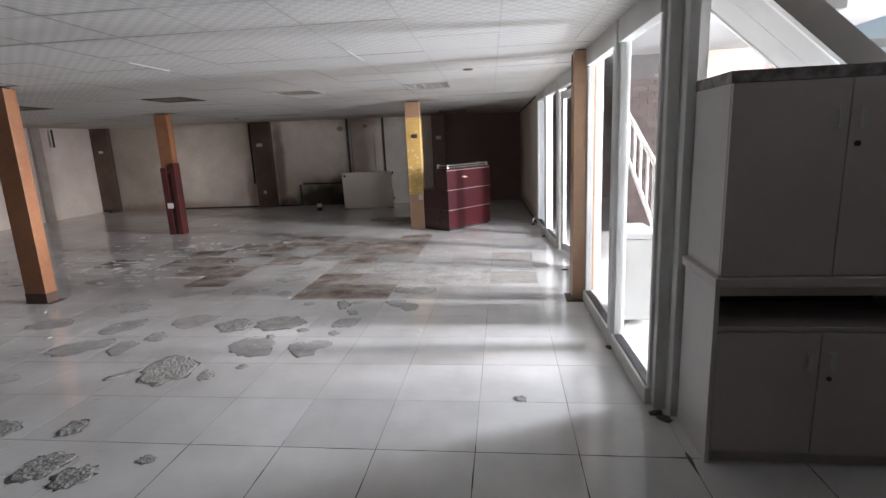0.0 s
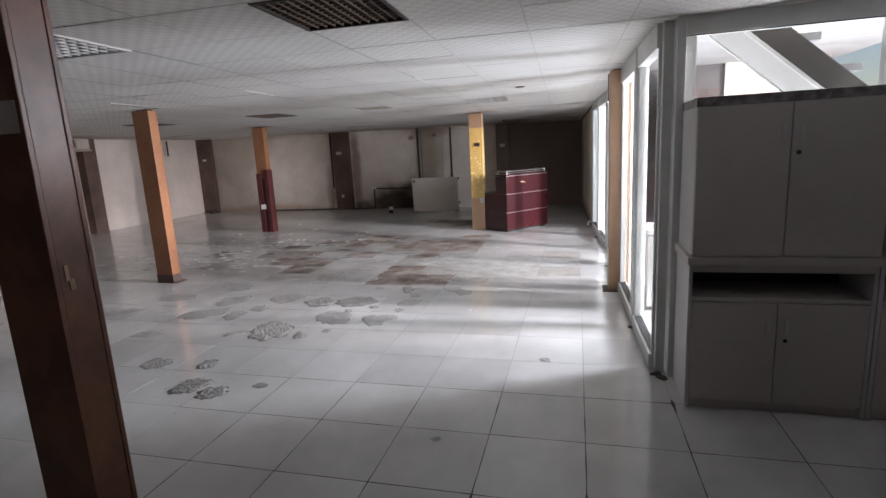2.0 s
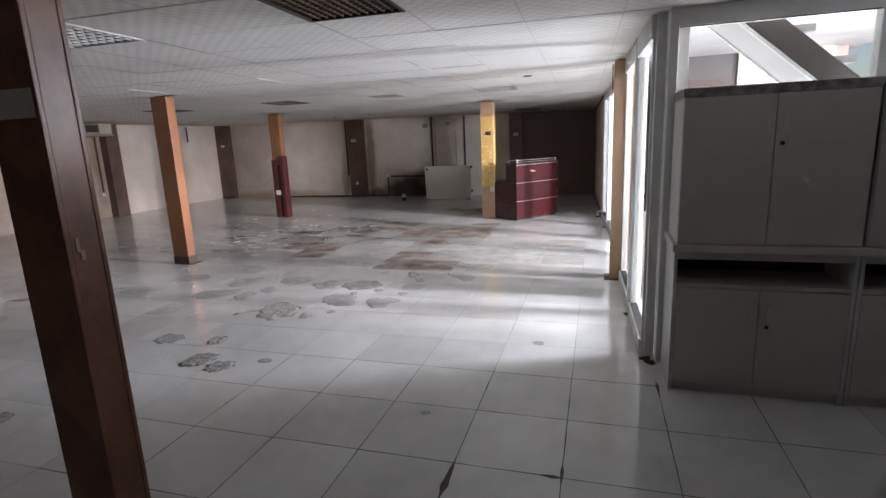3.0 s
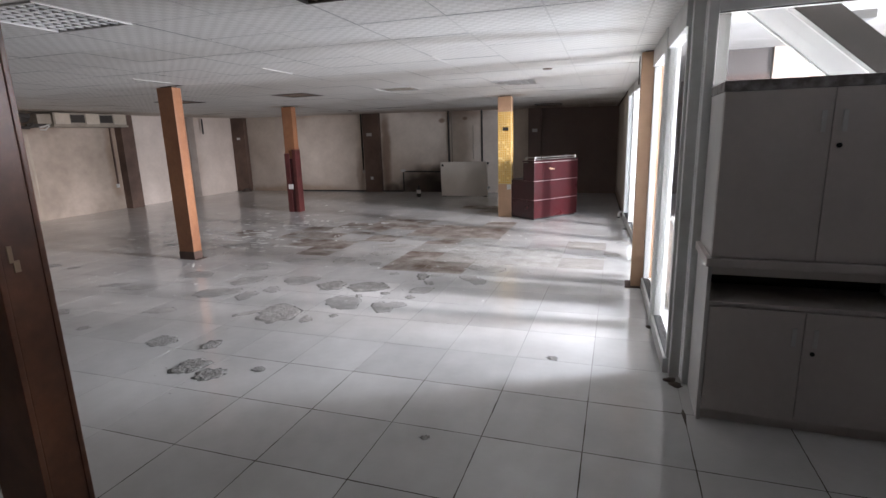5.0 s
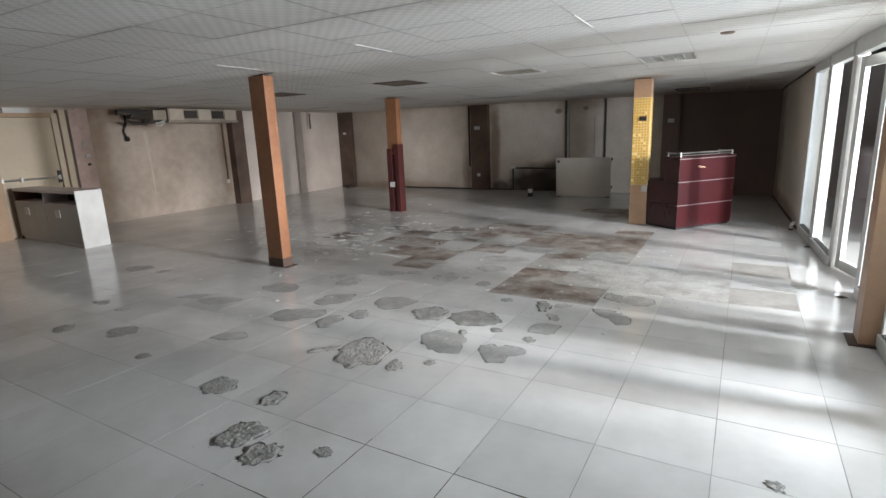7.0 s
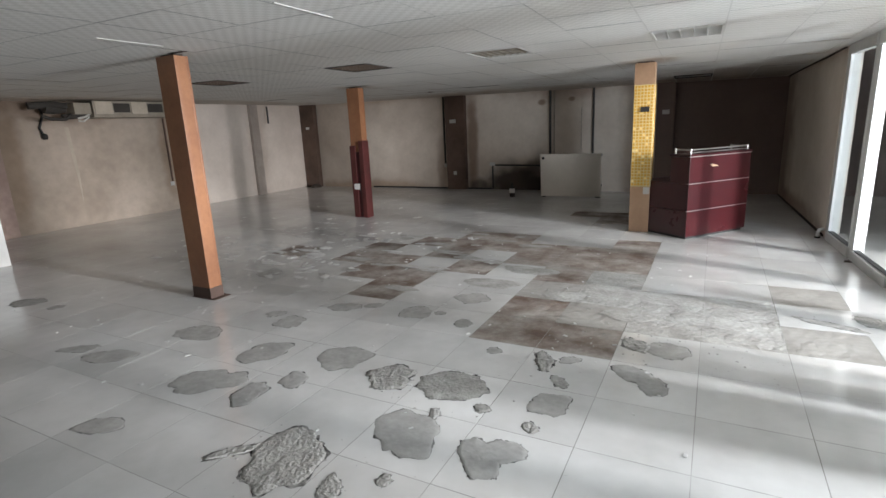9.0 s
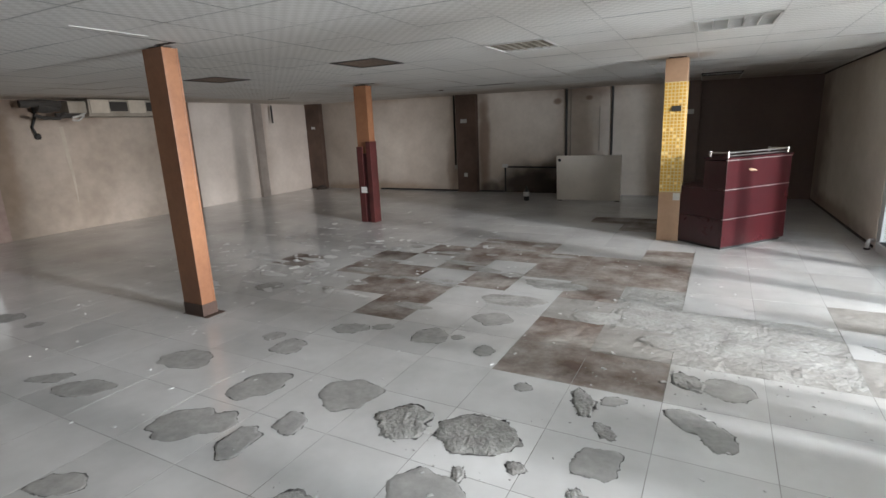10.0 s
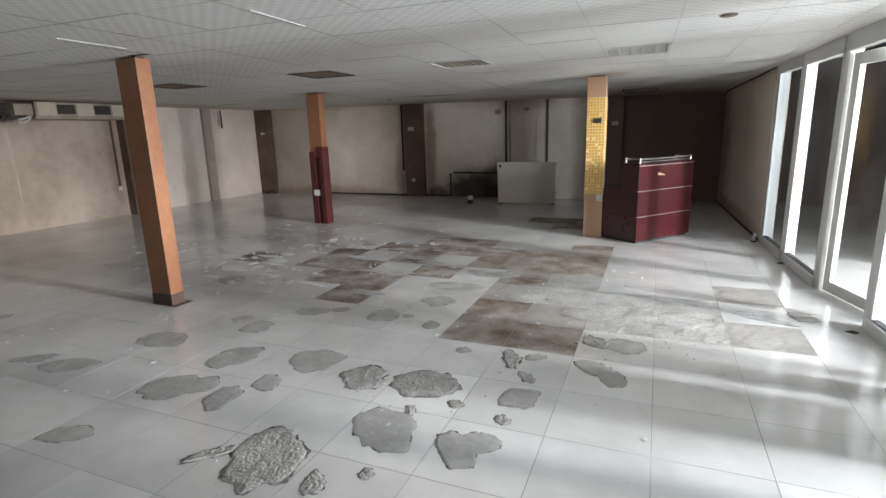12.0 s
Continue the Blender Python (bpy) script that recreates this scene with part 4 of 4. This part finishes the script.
grille((-1, 8), 5, M["ceiling_bar"], M["ceiling_bar"], M["white_plastic"], "silver louvred ceiling light, unlit", "ceiling_light")
grille((-1, 16), 8, M["vent_dark"], M["silver"], M["vent_brown"], "dark louvred ceiling light near the end wall", "ceiling_light")
for x, y in ((-0.30, 5.70), (-5.9, 11.2)):
    sd = thing("smoke_detector", pose(x, y, ceil_z(x, y)), "small round brownish smoke detector", "detector")
    part("body", lathe([(0.012, -0.014), (0.045, -0.011), (0.055, -0.006), (0.055, 0.0)]), M["vent_brown"], sd)
for x, y, r in ((-1.13, 4.42, 92), (-2.87, 4.28, 92), (-4.56, 4.25, 92)):
    solid("ceiling_batten", box(-0.26, 0.26, -0.008, 0.008, -0.005, 0.0, 0.0015), M["ceiling_bar"], "loose white batten under the ceiling grid", "batten", m=pose(x, y, ceil_z(x, y), 0, 0, r))
solid("plaster_streak", prism([(-0.04, 1.80), (0.03, 1.81), (0.045, 1.40), (0.06, 1.0), (0.05, 0.62), (0.03, 0.42), (0.018, 0.9), (-0.012, 1.3)], 0.0, 0.003), M["dusty_panel"], "pale plaster streak down the rendered wall", "plaster", m=pose(LEFT + 0.003, 6.95, 0, 0, 0, 90))
for x, y, w in ((-4.78, 4.78, 0.10), (-6.05, 8.95, 0.2), (-9.3, 10.3, 0.3), (-4.6, 10.8, 0.35)):
    solid("ceiling_slit", box(-w, w, -0.02, 0.02, -0.004, 0.0), M["dirt"], "dark open slit beside a ceiling tile", "gap", m=pose(x, y, ceil_z(x, y), 0, 0, 2.2))

# ---- mortar, chips and floor tiles ----
TILE = 0.5105
FLOOR = pose(-0.068, 1.868, 0, 0, 0, 0.8)
BARE = {(-9, 10), (-9, 9), (-8, 9), (-8, 8), (-7, 7), (-8, 11), (-7, 11), (-7, 12), (-6, 11), (-6, 12), (-5, 11), (-5, 10), (-4, 11), (-4, 10),
        (-3, 12), (-3, 11), (-3, 10), (-6, 9), (-11, 9), (-4, 6), (-3, 6), (-4, 7), (-7, 10), (-4, 9), (-7, 8), (-4, 15), (-4, 16), (-5, 16)}
SMOOTH = {(0, 9), (0, 7), (-3, 7), (-4, 8)}
BED = {(-3, 8), (-2, 8), (-2, 7), (-1, 7), (-1, 8), (-3, 9)}


def rim(a, off):
    """How far the ragged outline lies out, by its bearing."""
    d = Vector((math.cos(a), math.sin(a), 0))
    return 0.98 + 0.34 * noise.noise(d * 0.9 + off) + 0.20 * noise.noise(d * 2.0 + off) + 0.05 * noise.noise(d * 6 + off) + 0.025 * noise.noise(d * 17 + off)


def blob(rx, ry, seed, lumps, height):
    """An uneven spread of mortar with a ragged rim."""
    off = Vector((seed * 3.7, seed * 1.3, 0))
    bm = bmesh.new()
    sides, rings = (88, 16) if max(rx, ry) > 0.09 else (48, 8)
    rows = []
    for k in range(1, rings + 1):
        row = []
        for i in range(sides):
            a = 2 * math.pi * i / sides
            r = rim(a, off) * k / rings
            p = Vector((math.cos(a) * r * rx, math.sin(a) * r * ry, 0))
            edge = min(1.0, (rings - k) / 1.5)
            rough = noise.noise(p * 34 + off) + 0.6 * noise.noise(p * 75 + off)
            z = 0.0012 + edge * height * (0.5 + 0.25 * noise.noise(p * 9 + off) + lumps * max(-0.5, rough))
            row.append(bm.verts.new((p.x, p.y, max(0.0011, z) if k < rings else 0.0006)))
        rows.append(row)
    mid = bm.verts.new((0, 0, height * 0.5))
    for i in range(sides):
        j = (i + 1) % sides
        bm.faces.new((mid, rows[0][i], rows[0][j]))
        for r, s in zip(rows, rows[1:]):
            bm.faces.new((r[i], s[i], s[j], r[j]))
    for f in bm.faces:
        f.smooth = lumps < 0.5
    return bm


def crack(rx, ry, seed, width, lift=0.0004):
    """The broken tile edge round a patch: a thin ragged ring that comes and goes, painted dark as recess shade."""
    off = Vector((seed * 3.7, seed * 1.3, 0))
    bm = bmesh.new()
    sides = 96
    inner, outer = [], []
    for i in range(sides):
        a = 2 * math.pi * i / sides
        d = Vector((math.cos(a), math.sin(a), 0))
        f = rim(a, off)
        w = width * max(0.05, 0.35 + 1.3 * noise.noise(d * 2.6 + off * 2) + 0.9 * noise.noise(d * 11 + off))
        inner.append(bm.verts.new((d.x * f * rx * 0.93, d.y * f * ry * 0.93, lift)))
        outer.append(bm.verts.new((d.x * (f * rx + w), d.y * (f * ry + w), lift)))
    for i in range(sides):
        j = (i + 1) % sides
        bm.faces.new((inner[i], outer[i], outer[j], inner[j]))
    return bm


def mortar(places, lumps, height, label, seed, material="mortar", edge=0.013):
    for k, (x, y, rx, ry, *turn) in enumerate(places):
        ob = solid("mortar_patch", blob(rx, ry, seed + k, lumps, height), M[material], label, "mortar", group="mortar patches on the floor")
        ob.matrix_world = pose(x, y, 0, 0, 0, turn[0] if turn else 0)
        if edge:
            # flat ring: chipped edge plus painted shade, so the patch looks sunken
            part("broken_edge", crack(rx, ry, seed + k, edge), M["crevice"], ob, "broken tile edge with its recess shade painted dark")


# x, y, the two half widths, and how the patch lies
mortar([(-1.92, 3.67, 0.175, 0.20, 24), (-1.41, 3.73, 0.115, 0.085, 15), (-1.49, 3.63, 0.085, 0.165, 38), (-1.34, 4.23, 0.12, 0.125, 24), (-0.98, 4.77, 0.09, 0.13, 50), (-0.85, 4.65, 0.09, 0.11, 23),
        (-3.03, 3.62, 0.10, 0.15, 24), (-2.9, 3.87, 0.085, 0.11, 23)],
       0.25, 0.003, "smooth grey adhesive smear on white tiles", 10, "smear")
mortar([(-2.36, 3.24, 0.19, 0.24, 10), (-2.63, 3.17, 0.14, 0.035, 48), (-2.34, 4.14, 0.17, 0.14, 23), (-1.94, 4.21, 0.21, 0.17, 23),
        (-2.27, 2.12, 0.12, 0.12, 27), (-2.03, 2.05, 0.10, 0.085, 27), (-2.41, 2.47, 0.068, 0.085, 26), (-1.03, 5.21, 0.08, 0.12, 22), (-1.52, 4.73, 0.055, 0.15, 23)],
       0.40, 0.009, "broken rough grey mortar in a chipped tile", 40, edge=0.022)
mortar([(-2.8, 4.25, 0.185, 0.19, 23), (-3.46, 3.61, 0.19, 0.15, 23), (-3.28, 3.70, 0.11, 0.12, 30), (-3.4, 4.1, 0.165, 0.17, 23), (-4.21, 4.15, 0.21, 0.15, 10), (-4.44, 3.6, 0.20, 0.11, 23), (-4.81, 3.58, 0.14, 0.07, 30), (-3.52, 3.02, 0.15, 0.085, 24), (-3.67, 4.62, 0.12, 0.14, 22), (-3.93, 4.72, 0.09, 0.07, 21), (-3.45, 5.09, 0.155, 0.10, 21), (-3.24, 5.22, 0.085, 0.06, 21),
        (-2.79, 5.22, 0.145, 0.15, 21), (-2.59, 5.27, 0.045, 0.045, 21), (-2.49, 5.72, 0.15, 0.14, 21), (-2.31, 5.13, 0.075, 0.08, 22), (-1.89, 4.76, 0.05, 0.055, 23), (-1.37, 4.81, 0.07, 0.05, 23), (-0.82, 5.2, 0.14, 0.14, 23), (-5.0, 5.68, 0.15, 0.13, 19)],
       0.3, 0.0025, "thin pale grey adhesive smear on white tiles", 60, "thin_smear", 0.009)
mortar([(-2.87, 2.43, 0.115, 0.11, 26), (-1.75, 2.21, 0.045, 0.04, 27), (-3.21, 1.26, 0.07, 0.05, 27), (-2.86, 1.12, 0.06, 0.075, 28), (-4.47, 2.69, 0.135, 0.11, 25), (-3.70, 1.47, 0.055, 0.06, 27),
        (0.16, 2.93, 0.032, 0.032), (-5.04, 2.49, 0.09, 0.09, 25), (-5.1, 3.01, 0.07, 0.05), (-5.52, 3.04, 0.10, 0.05), (-6.6, 4.01, 0.17, 0.13, 21), (-6.13, 4.05, 0.07, 0.06, 21),
        (-0.35, 1.77, 0.02, 0.02), (-1.36, 4.5, 0.04, 0.08, 40), (-2.01, 3.17, 0.058, 0.075, 25), (-1.82, 3.31, 0.036, 0.04, 25), (-1.66, 4.04, 0.04, 0.05, 24), (-1.36, 3.97, 0.04, 0.05, 24), (-1.88, 3.89, 0.033, 0.05, 24), (-3.8, 2.47, 0.05, 0.045, 25), (0.46, 6.24, 0.09, 0.13, 22), (0.18, 6.1, 0.22, 0.05, -20)],
       0.4, 0.004, "small grey mortar remnant on white tiles", 90)


rng_s = random.Random(21)
mortar([(rng_s.gauss(-5.4, 0.7), rng_s.gauss(6.5, 0.7), rng_s.uniform(0.06, 0.2), rng_s.uniform(0.02, 0.07)) for k in range(26)], 0.3, 0.003, "thin white plaster smear among stripped tiles", 140, "chip", 0.0)
mortar([(rng_s.uniform(-4.6, -2.2), rng_s.uniform(5.6, 8.4), rng_s.uniform(0.08, 0.24), rng_s.uniform(0.03, 0.09)) for k in range(24)], 0.3, 0.003, "pale dusty plaster smear on bare screed", 180, "plaster_bed", 0.0)
mortar([(-1.38, 6.22, 0.26, 0.24), (-1.75, 6.05, 0.20, 0.14), (-1.15, 5.75, 0.22, 0.12), (-0.95, 6.25, 0.30, 0.16), (-0.6, 5.85, 0.28, 0.14), (-2.5, 6.2, 0.3, 0.15), (-2.3, 6.75, 0.32, 0.14)],
       0.35, 0.004, "rough pale mortar spread over the bare floor", 220, "plaster_bed", 0.0)


def chips():
    """Ceramic splinters and crumbs round the stripped tiles."""
    rng = random.Random(3)
    bm = bmesh.new()
    for k in range(330):
        if k % 3:
            x, y = rng.gauss(-5.9, 1.1), rng.gauss(6.6, 1.2)
        else:
            x, y = rng.uniform(-5.5, -0.6), rng.uniform(3.3, 8)
        if not (-9 < x < 0.4 and 2.2 < y < 11):
            continue
        s = rng.choice((0.01, 0.015, 0.022, 0.035, 0.055, 0.08))
        if y < 5.2 or x > -3.4:
            s = min(s, rng.choice((0.008, 0.012, 0.02)))
        turn = pose(x, y, 0.003, rng.uniform(-4, 4), rng.uniform(-4, 4), rng.uniform(0, 180))
        vs = [bm.verts.new(turn @ Vector((s * rng.uniform(0.6, 1.1) * a, s * rng.uniform(0.25, 0.7) * b, h))) for h in (-0.003, 0.0015) for a, b in ((-1, -1), (1, -0.7), (0.8, 1), (-0.7, 0.8))]
        for f in ((0, 3, 2, 1), (4, 5, 6, 7), (0, 1, 5, 4), (1, 2, 6, 5), (2, 3, 7, 6), (3, 0, 4, 7)):
            bm.faces.new([vs[i] for i in f])
    solid("tile_chips", bm, M["chip"], "scattered white ceramic chips on the floor", "debris", kind="stuff")


chips()


def crumbs():
    """Grey mortar crumbs over the stripped beds and round the broken patches."""
    rng = random.Random(44)
    bm = bmesh.new()
    beds = sorted(BED) + [(-2, 6), (-3, 6), (-3, 7), (-4, 8), (0, 8), (-1, 6)]
    spots = ((-2.36, 3.24, 0.35), (-1.92, 3.67, 0.3), (-1.94, 4.21, 0.35), (-2.34, 4.14, 0.3), (-1.03, 5.2, 0.25), (-1.5, 4.7, 0.3), (-2.2, 2.1, 0.3), (-1.1, 5.9, 0.3))
    for k in range(460):
        if k % 3:
            i, j = rng.choice(beds)
            c = FLOOR @ Vector(((i + rng.random()) * TILE, (j + rng.random()) * TILE, 0))
            x, y = c.x, c.y
        else:
            cx, cy, r = rng.choice(spots)
            x, y = rng.gauss(cx, r * 0.55), rng.gauss(cy, r * 0.55)
        s = rng.choice((0.003, 0.004, 0.005, 0.007, 0.011)) * (1.0 if k % 3 else 0.8)
        turn = pose(x, y, s * 0.25, 0, 0, rng.uniform(0, 360))
        top = bm.verts.new(turn @ Vector((rng.uniform(-0.3, 0.3) * s, rng.uniform(-0.3, 0.3) * s, s * rng.uniform(0.2, 0.45))))
        ring = [bm.verts.new(turn @ Vector((s * q * math.cos(a), s * 0.75 * q * math.sin(a), -s * 0.3))) for a, q in ((b * math.pi / 3, rng.uniform(0.6, 1.3)) for b in range(6))]
        for b in range(6):
            bm.faces.new((ring[b], ring[(b + 1) % 6], top))
    solid("mortar_crumbs", bm, M["smear"], "scattered grey mortar crumbs on the bare floor", "debris", kind="stuff")


crumbs()


def residue():
    """Thin beds of screed and mortar where tiles were lifted."""
    rng = random.Random(8)
    floor = bpy.data.objects["floor"]
    for kind, cells in (("screed", BARE), ("plaster_bed", BED), ("grey_bed", SMOOTH)):
        for i, j in sorted(cells):
            bm = bmesh.new()
            n = 12
            grid = []
            for a in range(n + 1):
                row = []
                for b in range(n + 1):
                    p = Vector(((i + a / n) * TILE, (j + b / n) * TILE, 0))
                    h = (0.003 if kind == "screed" else 0.0045) * (0.5 + noise.noise(p * 5)) + 0.004 * noise.noise(p * 19)
                    row.append(bm.verts.new((p.x, p.y, -0.0035 + max(-0.004, h))))
                grid.append(row)
            for a in range(n):
                for b in range(n):
                    bm.faces.new((grid[a][b], grid[a + 1][b], grid[a + 1][b + 1], grid[a][b + 1]))
            ob = part("screed_bed" if kind == "screed" else "mortar_bed", bm, M[kind], floor)
            ob.matrix_world = FLOOR


def tiles():
    floor = bpy.data.objects["floor"]
    g = 0.0020
    me = mesh_of("tile", box(g, TILE - g, g, TILE - g, -0.0085, 0), M["tile"])
    rng = random.Random(11)
    far = []
    count = 0
    for i in range(-23, 9):
        for j in range(-11, 23):
            p = FLOOR @ Vector(((i + 0.5) * TILE, (j + 0.5) * TILE, 0))
            if not (LEFT - 0.3 < p.x < FAR_RIGHT and NEAR - 0.3 < p.y < BACK + 0.3) or (i, j) in BARE | BED | SMOOTH:
                continue
            lift = rng.uniform(-0.0003, 0.0001)
            if -5.6 < p.x < 1.3 and -0.3 < p.y < 9.3 and count < 300:
                ob = new("tile", me)
                ob.parent = floor
                ob.matrix_world = FLOOR @ pose(i * TILE, j * TILE, lift, rng.uniform(-0.03, 0.03), rng.uniform(-0.03, 0.03), 0)
                count += 1
            else:
                far.append((i, j, lift))
    vs, fs = [], []
    for i, j, lift in far:
        k = len(vs)
        x0, x1, y0, y1 = i * TILE + g, (i + 1) * TILE - g, j * TILE + g, (j + 1) * TILE - g
        vs += [tuple(FLOOR @ Vector(v)) for v in ((x0, y0, lift), (x1, y0, lift), (x1, y1, lift), (x0, y1, lift), (x0, y0, -0.0085), (x1, y0, -0.0085), (x1, y1, -0.0085), (x0, y1, -0.0085))]
        fs += [tuple(k + q for q in f) for f in ((0, 1, 2, 3), (0, 4, 5, 1), (1, 5, 6, 2), (2, 6, 7, 3), (3, 7, 4, 0))]
    far_me = bpy.data.meshes.new("far_tiles")
    far_me.from_pydata(vs, [], fs)
    far_me.materials.append(M["tile"])
    ob = new("far_tiles", far_me)
    ob.parent = floor
    ob["kind"] = "stuff"


residue()
tiles()


def grout_lines():
    """Joints filled to just under the tiles' faces."""
    vs, fs = [], []
    g, z = 0.0022, -0.0008
    a, b = -24 * TILE, 9 * TILE
    c, d = -11 * TILE, 23 * TILE
    for k in range(-23, 9):
        n = len(vs)
        vs += [(k * TILE - g, c, z), (k * TILE + g, c, z), (k * TILE + g, d, z), (k * TILE - g, d, z)]
        fs.append((n, n + 1, n + 2, n + 3))
    for k in range(-11, 23):
        n = len(vs)
        vs += [(a, k * TILE - g, z + 0.0001), (b, k * TILE - g, z + 0.0001), (b, k * TILE + g, z + 0.0001), (a, k * TILE + g, z + 0.0001)]
        fs.append((n, n + 1, n + 2, n + 3))
    me = bpy.data.meshes.new("grout_lines")
    me.from_pydata(vs, [], fs)
    me.materials.append(M["joint"])
    ob = new("grout_lines", me)
    ob.parent = bpy.data.objects["floor"]
    ob.matrix_world = FLOOR
    ob["kind"] = "stuff"


grout_lines()


def joint_grime():
    """Dark grime that has filled and overrun the joints of the nearest tiles."""
    rng = random.Random(31)
    bm = bmesh.new()
    clots = [FLOOR.inverted() @ Vector(c) for c in ((-0.05, 1.29, 0), (-0.045, 1.23, 0), (-0.04, 1.16, 0), (0.44, 1.375, 0), (0.92, 2.36, 0))]

    def strip(a, b):
        n = 70
        d = (b - a) / n
        side = Vector((-d.y, d.x, 0)).normalized()
        last = None
        for k in range(n + 1):
            p = a + d * k
            w = 0.0024 + 0.0022 * noise.noise(p * 5) + 0.0016 * noise.noise(p * 31)
            for c in clots:
                w += 0.016 * math.exp(-((p - c).length / 0.05) ** 2) * max(0.0, 0.6 + 1.3 * noise.noise(p * 40))
            w = max(0.0, w)
            o = 0.002 * noise.noise(p * 17)
            pair = (bm.verts.new(p + side * (o + w)), bm.verts.new(p + side * (o - w)))
            if last and w > 0.0004:
                bm.faces.new((last[0], last[1], pair[1], pair[0]))
            last = pair

    for i in range(-3, 4):
        strip(Vector((i * TILE, -5 * TILE, 0.0004)), Vector((i * TILE, 1.1 * TILE, 0.0004)))
    for j in range(-4, 2):
        strip(Vector((-4 * TILE, j * TILE, 0.0005)), Vector((4 * TILE, j * TILE, 0.0005)))
    ob = part("joint_grime", bm, M["grime"], bpy.data.objects["floor"], "dark grime along the tile joints")
    ob.matrix_world = FLOOR
    ob["kind"] = "stuff"


joint_grime()
